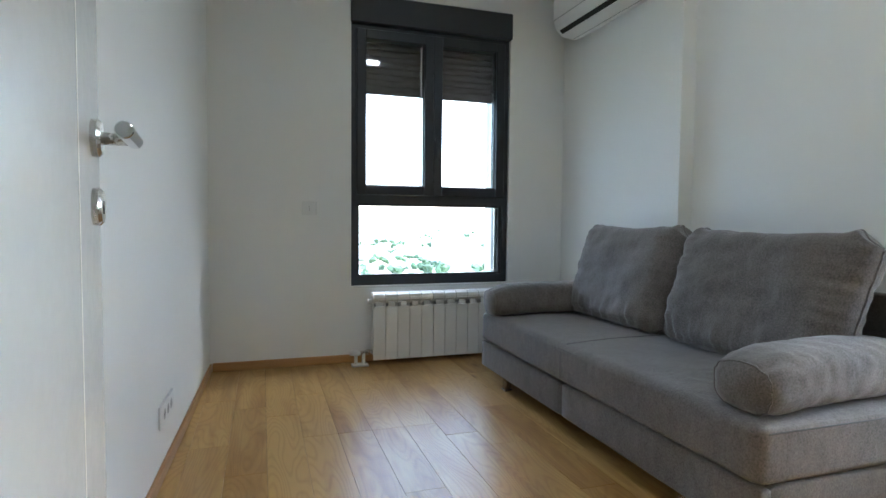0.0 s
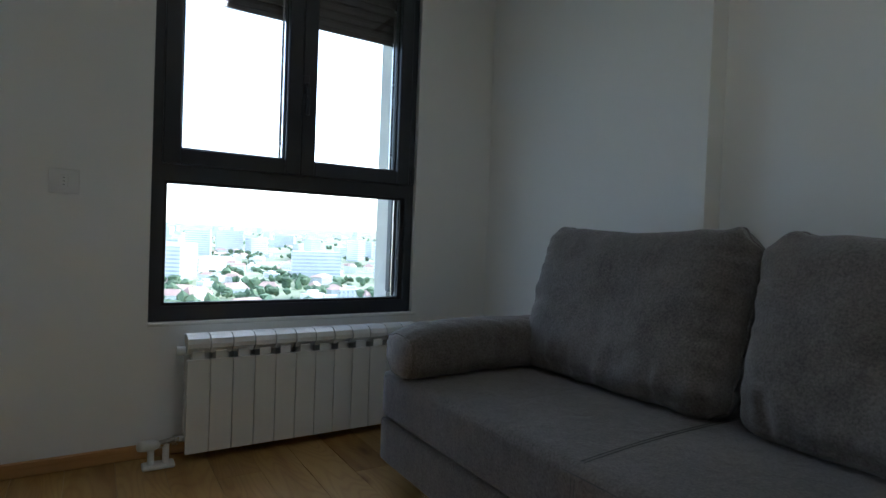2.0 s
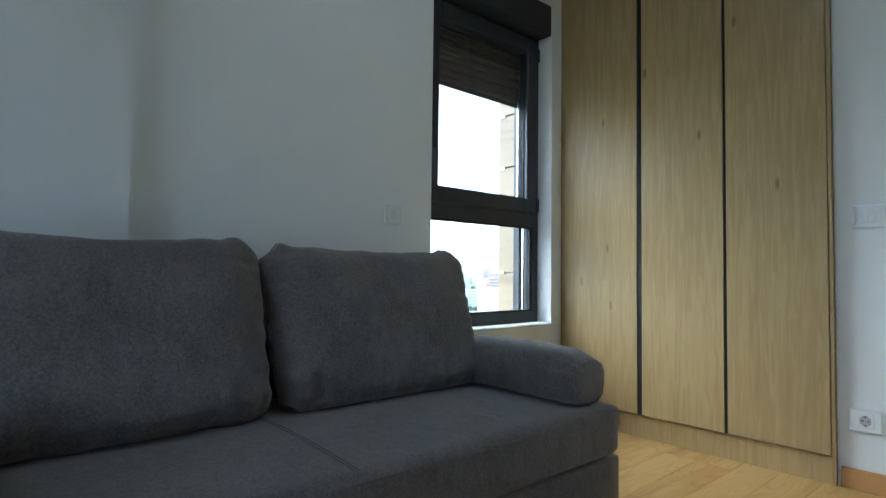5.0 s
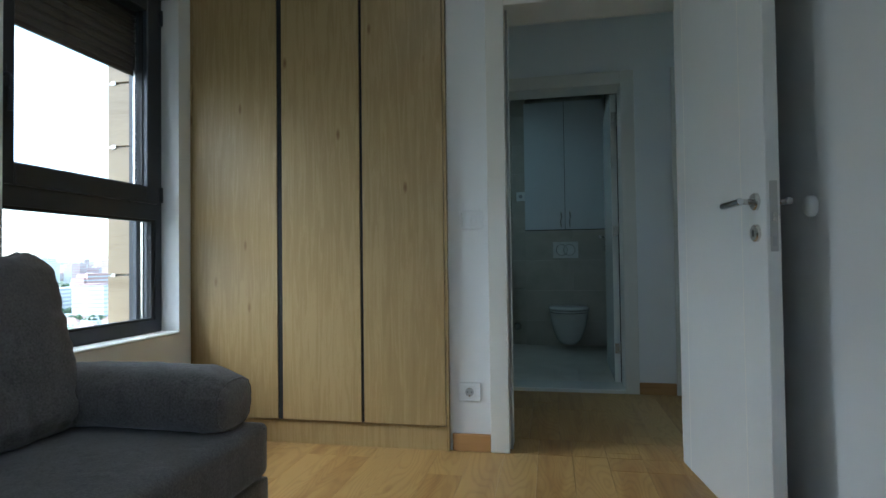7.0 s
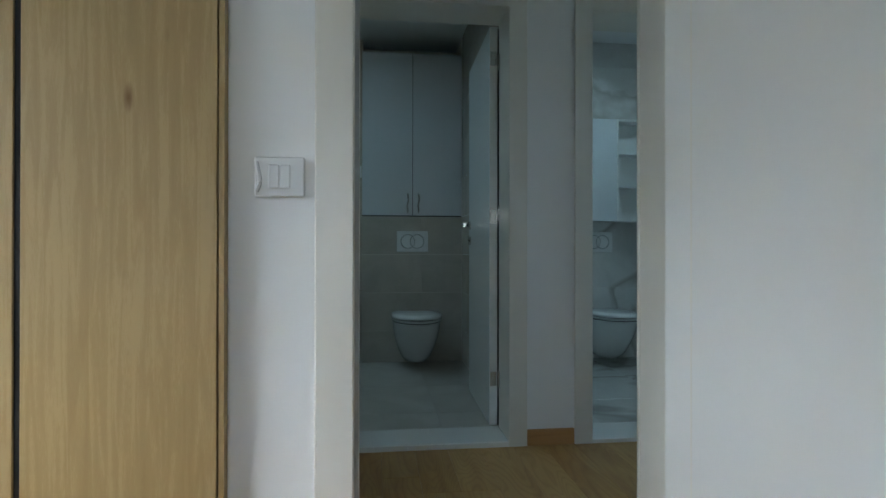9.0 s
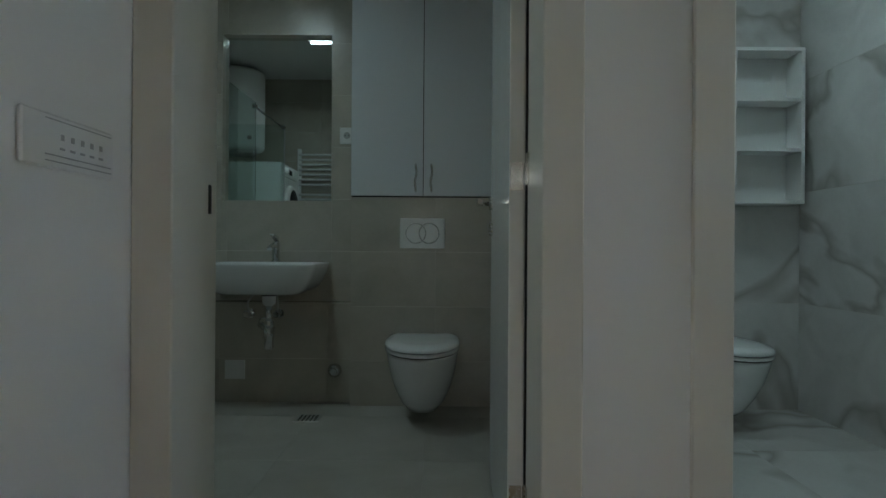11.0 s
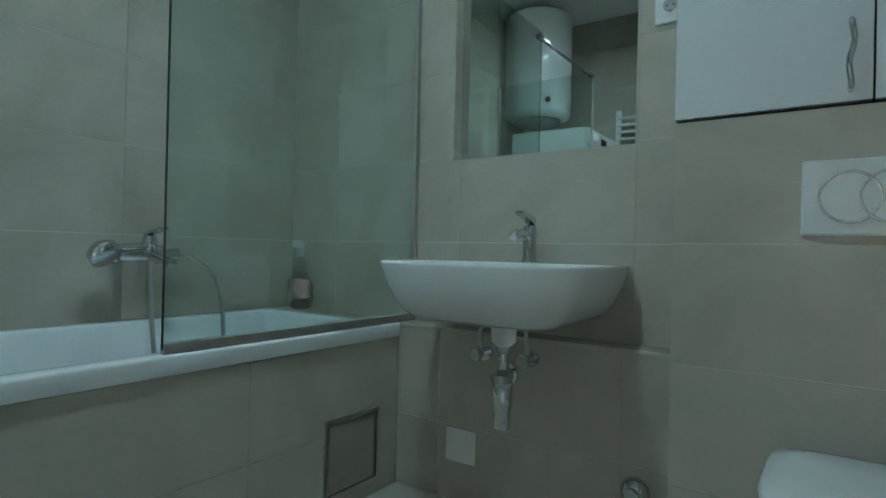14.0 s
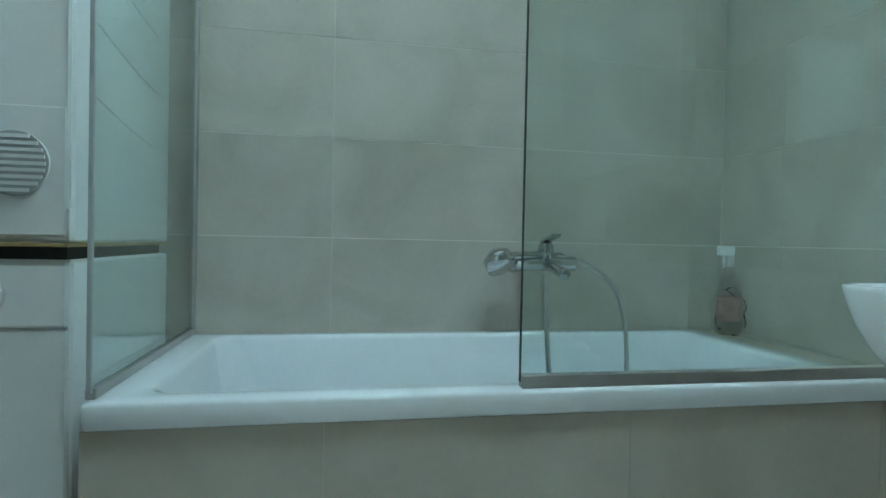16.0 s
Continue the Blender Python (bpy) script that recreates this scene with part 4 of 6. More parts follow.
def door_leaf(name, label, width, height, m, face, reach=0.05):
    """Leaf in its own axes: hinge line at the origin, leaf along +y, thickness 0.04 to -x; face +x carries the key lever."""
    th = tagged(new(name), label, "door")
    th.matrix_world = m
    part("leaf", box(-0.04, 0, 0.004, width, 0.008, height, 0.0025), LACQ, th)
    gx = 0.0004
    for y in (0.10, width - 0.16):
        part("groove", box(-0.001, gx, y - 0.0025, y + 0.0025, 0.008, height), TRIMW, th)
    lever(th, 0.0, width - 0.058, 1.035, 1, -1, reach=reach)
    lever(th, -0.04, width - 0.058, 1.035, -1, -1)
    part("lock_plate", box(-0.032, -0.010, width - 0.001, width + 0.0015, 0.885, 1.09, 0.0008), STEEL, th, "steel lock face plate")
    part("latch", box(-0.028, -0.014, width + 0.0015, width + 0.008, 0.972, 1.0, 0.002), SATIN, th)
    part("bolt_hole", box(-0.027, -0.015, width + 0.0012, width + 0.0022, 0.90, 0.93), PLASTG, th)
    for z in (0.24, 1.05, 1.84):
        h = part("hinge", disc((0.004 if face > 0 else -0.044, 0.0, z - 0.035), (0, 0, 1), 0.007, 0.07, 10), SATIN, th, "nickel hinge")
        part("hinge_leaf", box(-0.036, -0.006, 0.001, 0.0042, z - 0.035, z + 0.035), SATIN, h)
    return th


door_leaf("bedroom_door", "open white lacquered door with lever handle and lock", 0.775, 2.025, Matrix.Translation((-0.444, DOORW + 0.018, 0)) @ pose(0, 0, 0, 0, 0, 5.8), -1)
door_leaf("bathroom_door", "open white lacquered door swung against the bathroom wall", 0.72, 2.0, Matrix.Translation((-0.366, BATHN - 0.012, BFLOOR - 0.005)) @ pose(0, 0, 0, 0, 0, 178.6), 1, 0.045)

ceiling_lamp = thing("ceiling_lamp", "round flat white ceiling lamp, switched on", "lamp")
part("rim", disc((0.80, 1.93, CEIL - 0.03), (0, 0, 1), 0.115, 0.03, 40), PLAST, ceiling_lamp)
part("diffuser", disc((0.80, 1.93, CEIL - 0.034), (0, 0, 1), 0.104, 0.004, 40), PUCK, ceiling_lamp, "glowing white diffuser")


# ---- beige bathroom: walls and tiles ----
TILES = {}


def tiled(owner, o, u, v, n, regions, us, vs, mat, name="tile", gap=0.0022, thick=0.0025):
    """Tiles as pieces of owner: o is the plane's origin, u and v its axes, n its normal; regions are (u0, u1, v0, v1), us and vs the joint lines."""
    o, u, v, n = Vector(o), Vector(u), Vector(v), Vector(n)
    rot = Matrix((u, v, n)).transposed().to_4x4()
    for r0, r1, s0, s1 in regions:
        a = [r0, *[k for k in sorted(us) if r0 + 0.004 < k < r1 - 0.004], r1]
        b2 = [s0, *[k for k in sorted(vs) if s0 + 0.004 < k < s1 - 0.004], s1]
        for i, j in zip(a, a[1:]):
            for k, q in zip(b2, b2[1:]):
                w, h = round(j - i - 0.35 * gap, 4), round(q - k - gap, 4)
                key = (w, h, thick, mat.name)
                ob = new(name, TILES.get(key))
                if key not in TILES:
                    bpy.data.objects.remove(ob)
                    bm = box(-w / 2, w / 2, -h / 2, h / 2, -thick, 0)
                    tops = [e for e in bm.edges if all(abs(x.co.z) < 1e-6 for x in e.verts)]
                    bmesh.ops.bevel(bm, geom=tops, offset=0.0003, segments=1, affect="EDGES")
                    ob = mesh_ob(name, bm, mat)
                    TILES[key] = ob.data
                ob.parent = owner
                ob.matrix_basis = Matrix.Translation(o + u * ((i + j) / 2) + v * ((k + q) / 2)) @ rot


X, Y, Z = (1, 0, 0), (0, 1, 0), (0, 0, 1)
NX, NY = (-1, 0, 0), (0, -1, 0)
MX0, MX1, MZ0, MZ1 = 0.482, 1.118, 1.155, 2.11     # mirror niche
VZ = [0.265 + 0.30 * k for k in range(9)]
VX = [0.482 - 0.603 + 0.603 * k for k in range(6)]
VY = [-2.585 + 0.6 * k for k in range(0, 5)]
E6 = 0.0025
w_t = wall("wall_bath_toilet", "beige stone tile wall behind the toilet", [(BX0, 0.345 - E6, -2.98, TOILETW - E6, 0, 1.16), (BX0, 0.345 - E6, -2.98, -2.90, 1.16, CEIL)], GROUT)
w_l = wall("wall_bath_ledge", "beige tiled plinth wall below the washbasin", [(0.345 - E6, 1.30, -2.98, LOWW - E6, 0, 0.567), (1.30, BX1, -2.98, -2.612, 0, 0.567)], GROUT)
w_u = wall("wall_bath_mirror", "beige tiled wall with a mirror niche", [
    (0.345 - E6, MX0, -2.98, UPW - E6, 0.567, CEIL), (MX1, BX1, -2.98, UPW - E6, 0.567, CEIL), (MX0, MX1, -2.98, UPW - E6, 0.567, MZ0 - E6), (MX0, MX1, -2.98, UPW - E6, MZ1, CEIL),
    (MX0, MX1, -2.98, -2.76, MZ0 - E6, MZ1)], GROUT)
w_tub = wall("wall_bath_tub", "beige tiled wall along the bathtub", [(BX1 + E6, ALX + 0.12, -2.98, -0.985 - E6, 0, CEIL), (ALX + E6, ALX + 0.12, -0.985 - E6, ALCOVE, 0, CEIL)], GROUT)
w_al = wall("wall_bath_alcove", "beige tiled wall behind the machines", [(0.60, ALX + 0.12, ALCOVE + E6, ALCOVE + 0.1, 0, CEIL)], GROUT)
w_r = wall("wall_bath_side", "beige tiled side wall", [(BX0 - 0.10, BX0 - E6, -2.98, BATHN, 0, CEIL)], GROUT)
w_d = wall("wall_bath_door", "beige tiled wall round the bathroom door", [
    (BX0, BD0 - 0.05, BATHN - 0.01, BATHN, 0, CEIL), (BD1 + 0.05, 0.60, BATHN - 0.01, BATHN, 0, CEIL), (0.60, 0.61, BATHN - 0.01, ALCOVE + E6, 0, CEIL),
    (BD0 - 0.05, BD1 + 0.05, BATHN - 0.01, BATHN, 2.07, CEIL)], TILE)
bfloor = tagged(mesh_ob("floor_bathroom", box(BX0 - 0.05, BX1, -2.65, BATHN + 0.0, -0.2, BFLOOR - E6), GROUT), "beige stone tile bathroom floor", "floor", kind="structure")
tagged(mesh_ob("floor_alcove", box(0.6, ALX, BATHN, ALCOVE + 0.01, -0.2, BFLOOR), TILEF), "beige tile floor under the machines", "floor", kind="structure")
ledge = tagged(mesh_ob("trim_ledge", box(0.345, BX1, UPW - 0.004, LOWW + 0.004, 0.567, 0.579, 0.0015), TILE), "beige tile ledge below the mirror wall", "ledge", kind="structure")
tagged(mesh_ob("trim_niche_sill", box(MX0, MX1, -2.76, UPW + 0.001, MZ0 - E6, MZ0, 0.0005), TILE), "beige tile sill of the mirror niche", "trim", kind="structure")
tagged(mesh_ob("trim_niche_side", boxes((MX0 - 0.004, MX0 + 0.004, -2.744, UPW + 0.002, MZ0, MZ1), (MX1 - 0.004, MX1 + 0.004, -2.744, UPW + 0.002, MZ0, MZ1)), TILE), "thin beige edge trim of the mirror niche", "trim", kind="structure")

mirror = thing("mirror", "frameless rectangular mirror set in a tiled niche", "mirror")
part("glass", box(MX0 + 0.002, MX1 - 0.002, -2.758, -2.745, MZ0 + 0.002, MZ1 - 0.002, 0.001), MIRROR, mirror)


def washbasin(name, label, m):
    """Wall-hung basin in its own axes: x across, wall at y = 0, front at -y."""
    th = tagged(new(name), label, "washbasin", "washbasins")
    th.matrix_world = m
    rings = []
    for z, sx, fy, by in ((0.652, 0.60, -0.36, -0.02), (0.654, 0.66, -0.385, -0.005), (0.662, 0.73, -0.405, 0), (0.68, 0.80, -0.425, 0), (0.71, 0.87, -0.44, 0), (0.75, 0.94, -0.452, 0), (0.79, 0.985, -0.459, 0), (0.806, 0.998, -0.462, 0),
                          (0.812, 1.0, -0.462, 0), (0.815, 0.995, -0.460, -0.002), (0.8155, 0.985, -0.455, -0.004), (0.814, 0.965, -0.447, -0.112), (0.806, 0.955, -0.443, -0.118), (0.77, 0.92, -0.43, -0.125), (0.725, 0.80, -0.40, -0.14),
                          (0.71, 0.55, -0.33, -0.18), (0.705, 0.15, -0.27, -0.23)):
        ring = []
        n = 56
        cy, hy = (fy + by) / 2, (by - fy) / 2
        for k in range(n):
            a = 2 * math.pi * k / n
            c, s = math.cos(a), math.sin(a)
            p = 0.27 if s < 0 else 0.13
            ring.append(Vector((0.300 * sx * math.copysign(abs(c) ** p, c), cy + hy * math.copysign(abs(s) ** p, s), z)))
        rings.append(ring)
    part("bowl", loft(rings), CERAM, th, "", True)
    part("drain", disc((0, -0.25, 0.7055), (0, 0, 1), 0.03, 0.003, 24), CHROME, th)
    tap = part("tap", tube([(0, -0.06, 0.812), (0, -0.06, 0.82), (0, -0.06, 0.825), (0, -0.06, 0.915), (0, -0.06, 0.93)], [0.027, 0.027, 0.021, 0.021, 0.019], 20), CHROME, th, "chrome mixer tap", True)
    part("spout", tube(arc_path([(0, -0.06, 0.885), (0, -0.10, 0.905), (0, -0.15, 0.90), (0, -0.175, 0.888)], 5), [0.014] * 15 + [0.012], 14), CHROME, tap, "", True)
    part("lever", loft([[Vector((sx * 0.012, y, z)) for sx, z in ((-1, z0), (1, z0), (1, z1), (-1, z1))] for y, z0, z1 in ((-0.045, 0.93, 0.955), (-0.08, 0.945, 0.962), (-0.135, 0.962, 0.972))]), CHROME, tap, "", False)
    part("waste_cone", tube([(0.03, -0.27, 0.655), (0.03, -0.27, 0.60), (0.03, -0.27, 0.588)], [0.036, 0.033, 0.02], 24), PLAST, th, "white waste cone", True)
    part("waste_seal", disc((0.03, -0.27, 0.641), (0, 0, 1), 0.038, 0.006, 24), GASK, th)
    part("waste_pipe", disc((0.03, -0.27, 0.502), (0, 0, 1), 0.016, 0.09, 18), CHROME, th, "", True)
    part("trap_nut", disc((0.03, -0.27, 0.487), (0, 0, 1), 0.027, 0.022, 12), CHROME, th)
    part("bottle_trap", tube([(0.03, -0.27, 0.357), (0.03, -0.27, 0.364), (0.03, -0.27, 0.412), (0.03, -0.27, 0.422), (0.03, -0.27, 0.487)], [0.014, 0.024, 0.024, 0.028, 0.028], 20), CHROME, th, "chrome bottle trap", True)
    part("outlet_pipe", tube([(0.03, -0.27, 0.472), (-0.045, -0.18, 0.472), (-0.045, -0.10, 0.472)], 0.016, 14), CHROME, th, "", True)
    part("outlet_rose", disc((-0.045, -0.10, 0.472), (0, -1, 0), 0.036, 0.016, 26, 0.006), CHROME, th)
    for sx in (0.035, -0.125):
        v = part("angle_valve", disc((sx, -0.10, 0.53), (0, -1, 0), 0.013, 0.05, 14), CHROME, th)
        part("valve_knob", disc((sx, -0.15, 0.53), (0, -1, 0), 0.021, 0.022, 12, 0.004), CHROME, v)
        part("valve_rose", disc((sx, -0.101, 0.53), (0, -1, 0), 0.026, 0.008, 20), CHROME, v)
        part("hose", tube(arc_path([(sx, -0.135, 0.54), (sx, -0.14, 0.60), (sx * 0.6, -0.13, 0.66), (sx * 0.3, -0.1, 0.70)], 6), 0.0055, 8), STEEL, v, "braided hose", True)
    return th


washbasin("washbasin", "white ceramic wall-hung washbasin with chrome mixer and bottle trap", Matrix.Translation((0.785, UPW, -0.012)) @ pose(0, 0, 0, 0, 0, 180))


def toilet(name, label, m):
    """Wall-hung toilet in its own axes: wall at y = 0, front at -y."""
    th = tagged(new(name), label, "toilet", "wall-hung toilets")
    th.matrix_world = m

    def outline(w, back, front, z, n=48, flat=0.35):
        ring = []
        for k in range(n):
            a = 2 * math.pi * k / n
            c, s = math.cos(a), math.sin(a)
            mid = back + (front - back) * 0.45
            if s >= 0:
                ring.append(Vector((w * math.copysign(abs(c) ** flat, c) if abs(c) > 1e-9 else 0, mid + (back - mid) * abs(s) ** flat, z)))
            else:
                ring.append(Vector((w * c, mid + (front - mid) * abs(s), z)))
        return ring
    part("bowl", loft([outline(0.06, -0.10, -0.27, 0.058), outline(0.088, -0.05, -0.325, 0.07), outline(0.118, -0.0, -0.385, 0.11), outline(0.145, 0, -0.445, 0.18), outline(0.163, 0, -0.495, 0.25),
                       outline(0.173, 0, -0.525, 0.31), outline(0.178, 0, -0.545, 0.355), outline(0.178, 0, -0.547, 0.368), outline(0.17, -0.02, -0.535, 0.372)]), CERAM, th, "", True)
    part("seat", loft([outline(0.180, -0.06, -0.55, 0.377), outline(0.184, -0.055, -0.556, 0.38), outline(0.184, -0.055, -0.556, 0.392), outline(0.18, -0.06, -0.55, 0.395)]), CERAM, th, "white toilet seat", True)
    part("lid", loft([outline(0.181, -0.055, -0.552, 0.398), outline(0.186, -0.05, -0.56, 0.402), outline(0.186, -0.05, -0.56, 0.412), outline(0.178, -0.058, -0.548, 0.422), outline(0.14, -0.10, -0.48, 0.43), outline(0.05, -0.2, -0.33, 0.433)]), CERAM, th, "closed white lid", True)
    # Black core draws the shade in the gaps round the seat.
    part("seat_gap", loft([outline(0.176, -0.06, -0.545, 0.372), outline(0.176, -0.06, -0.545, 0.399)]), DARK, th)
    return th


toilet("toilet", "white wall-hung toilet with closed lid", Matrix.Translation((-0.062, TOILETW, BFLOOR - 0.01)) @ pose(0, 0, 0, 0, 0, 180))


def flush_plate(m):
    th = tagged(new("flush_plate"), "white dual flush plate with two round chrome-ringed buttons", "flush plate", "flush plates")
    th.matrix_world = m
    part("plate", box(-0.123, 0.123, -0.012, 0, -0.082, 0.082, 0.004), PLAST, th)
    for cx, d in ((0.036, 0.0165), (-0.036, 0.0145)):
        b2 = part("button", disc((cx, -0.012, 0), (0, -1, 0), 0.053, d - 0.012, 44), PLAST, th)
        ring = [(cx + 0.054 * math.cos(a), -d, 0.054 * math.sin(a)) for a in (2 * math.pi * k / 44 for k in range(45))]
        part("ring", tube(ring, 0.003, 8, False), CHROME, b2, "", True)
    return th


flush_plate(Matrix.Translation((-0.048, TOILETW, 0.967)) @ pose(0, 0, 0, 0, 0, 180))


def bath_cabinet():
    th = thing("wall_cabinet", "glossy white two-door cabinet above the toilet", "cabinet")
    yf = TOILETW + 0.004
    part("body", boxes((BX0 + 0.002, 0.343, -2.88, yf - 0.022, 1.168, 2.455)), GLOSSW, th)
    for a, b2, hx in ((BX0 + 0.006, -0.052, -0.095), (-0.048, 0.345, -0.01)):
        d = part("door", box(a, b2, yf - 0.02, yf, 1.172, 2.45, 0.0015), GLOSSW, th)
        pts = [(hx, yf, 1.196), (hx, yf + 0.026, 1.206), (hx + 0.004, yf + 0.03, 1.25), (hx - 0.004, yf + 0.03, 1.29), (hx, yf + 0.026, 1.335), (hx, yf, 1.344)]
        part("handle", tube(arc_path(pts, 6), 0.0065, 8), CHROME, d, "twisted chrome handle", True)
    part("shadow_gap", boxes((BX0 + 0.006, 0.343, yf - 0.03, yf - 0.021, 1.164, 1.172), (-0.0525, -0.0475, yf - 0.03, yf - 0.018, 1.17, 2.45)), DARK, th)
    return th


bath_cabinet()
wall_plate("wall_socket", "white wall socket half behind the cabinet", 0.085, 0.095, Matrix.Translation((0.395, UPW, 1.53)) @ pose(0, 0, 0, 0, 0, 180), "socket")
vent = thing("cover_plate", "square pale cover plate below the washbasin", "cover plate")
part("plate", box(0.94, 1.052, LOWW, LOWW + 0.005, 0.15, 0.255, 0.0015), PLAST, vent)
valve = thing("wall_valve", "round chrome wall valve rose", "valve")
part("rose", tube([(0.44, LOWW, 0.2), (0.44, LOWW + 0.012, 0.2), (0.44, LOWW + 0.03, 0.2)], [0.04, 0.036, 0.02], 28), CHROME, valve, "", True)
part("cap", disc((0.44, LOWW + 0.03, 0.2), (0, 1, 0), 0.02, 0.014, 20, 0.003), CHROME, valve)


def floor_drain(x, y, mat_holes=DARK):
    th = thing("floor_drain", "square steel floor drain with small holes", "drain", "floor drains")
    part("grate", box(x - 0.062, x + 0.062, y - 0.062, y + 0.062, BFLOOR, BFLOOR + 0.003, 0.001), STEEL, th)
    for i in range(5):
        for j in range(5):
            part("hole", disc((x - 0.04 + 0.02 * i, y - 0.04 + 0.02 * j, BFLOOR + 0.003), (0, 0, 1), 0.0068, 0.0006, 10), mat_holes, th)
    return th


floor_drain(0.515, -2.31)

# ---- bathtub with screens ----
TX, TY0, TY1, RIM = 1.25, -2.60, -0.985, 0.58
tub = thing("bathtub", "white acrylic bathtub behind a tiled front panel", "bathtub")


def tub_ring(inset, z, corner, n=14):
    x0, x1, y0, y1 = TX + inset, BX1 - 0.002 - inset * 0.75, TY0 + 0.002 + inset, TY1 - 0.002 - inset * 1.3
    out = []
    for cx, cy, a0 in ((x1 - corner, y1 - corner, 0), (x0 + corner, y1 - corner, 90), (x0 + corner, y0 + corner, 180), (x1 - corner, y0 + corner, 270)):
        for k in range(n):
            a = radians(a0 + 90 * k / (n - 1))
            out.append(Vector((cx + corner * math.cos(a), cy + corner * math.sin(a), z)))
    return out


part("shell", loft([tub_ring(0.006, 0.5335, 0.012), tub_ring(0.001, 0.5345, 0.012), tub_ring(0.0, 0.537, 0.012), tub_ring(0.0, 0.572, 0.012), tub_ring(0.0015, 0.5775, 0.013), tub_ring(0.007, RIM, 0.014), tub_ring(0.058, RIM, 0.05),
                    tub_ring(0.066, RIM - 0.003, 0.055), tub_ring(0.071, RIM - 0.012, 0.06), tub_ring(0.09, 0.45, 0.09), tub_ring(0.115, 0.28, 0.12), tub_ring(0.14, 0.215, 0.14), tub_ring(0.17, 0.192, 0.15), tub_ring(0.23, 0.185, 0.10)], False, True), ACRYL, tub, "", True)
part("overflow", disc((1.62, TY0 + 0.092, 0.475), (0, 1, 0.05), 0.034, 0.012, 26, 0.004), CHROME, tub, "chrome overflow cap")
panelw = tagged(mesh_ob("wall_tub_panel", box(1.26 + E6, 1.30, LOWW - E6, TY1, 0, 0.533), GROUT), "beige tiled bathtub front panel", "bath panel", kind="structure")
tagged(mesh_ob("wall_tub_end", box(1.30, BX1, TY1 - 0.04, TY1, 0, 0.533), TILE), "beige tiled bathtub end", "bath panel", kind="structure")
hatch = thing("access_hatch", "small grey-framed tiled access hatch in the bath panel", "hatch")
part("frame", boxes((1.250, 1.262, -2.49, -2.25, 0.07, 0.082), (1.250, 1.262, -2.49, -2.25, 0.298, 0.31), (1.250, 1.262, -2.49, -2.478, 0.082, 0.298), (1.250, 1.262, -2.262, -2.25, 0.082, 0.298)), STEEL, hatch)
part("panel", box(1.254, 1.262, -2.474, -2.266, 0.086, 0.294, 0.001), HATCHT, hatch)


def screen(name, label, x0, x1, y0, y1, z1, posts):
    th = thing(name, label, "shower screen", "bath screens")
    g = part("pane", box(x0, x1, y0, y1, RIM + 0.012, z1), SCREEN, th, "greenish clear glass")
    g.visible_shadow = False
    along_y = (y1 - y0) > (x1 - x0)
    if along_y:
        part("bottom_profile", box(x0 - 0.008, x1 + 0.008, y0, y1, RIM, RIM + 0.026, 0.002), STEEL, th, "aluminium bottom profile")
    else:
        part("bottom_profile", box(x0, x1, y0 - 0.006, y1 + 0.006, RIM, RIM + 0.02, 0.002), STEEL, th, "aluminium bottom profile")
    for px, py in posts:
        part("post", box(px - 0.009, px + 0.009, py - 0.009, py + 0.009, RIM, z1, 0.002), STEEL, th, "aluminium edge profile")
    return th


s1 = screen("bath_screen", "fixed glass screen on the bathtub rim beside the washbasin", 1.272, 1.278, UPW + 0.004, -1.757, 1.99, [(1.275, UPW + 0.012)])
part("edge_gasket", box(1.2715, 1.2785, -1.757, -1.755, RIM + 0.012, 1.99), GASK, s1, "dark edge seal")
s2 = screen("bath_screen", "glass end screen between bathtub and machines", 1.275, BX1 - 0.003, TY1 - 0.014, TY1 - 0.008, 1.99, [(BX1 - 0.012, TY1 - 0.011)])
part("edge_seal", box(1.2665, 1.2745, TY1 - 0.015, TY1 - 0.007, RIM + 0.012, 1.99, 0.001), PLASTG, s2, "grey edge seal")
part("stay_bar", tube([(1.275, -1.80, 1.955), (1.275, TY1 - 0.01, 1.955)], 0.009, 12), CHROME, s1, "chrome stay bar", True)
for yy in (-1.775, TY1 - 0.03):
    part("stay_clamp", box(1.258, 1.292, yy - 0.018, yy + 0.018, 1.94, 1.972, 0.003), CHROME, s1)


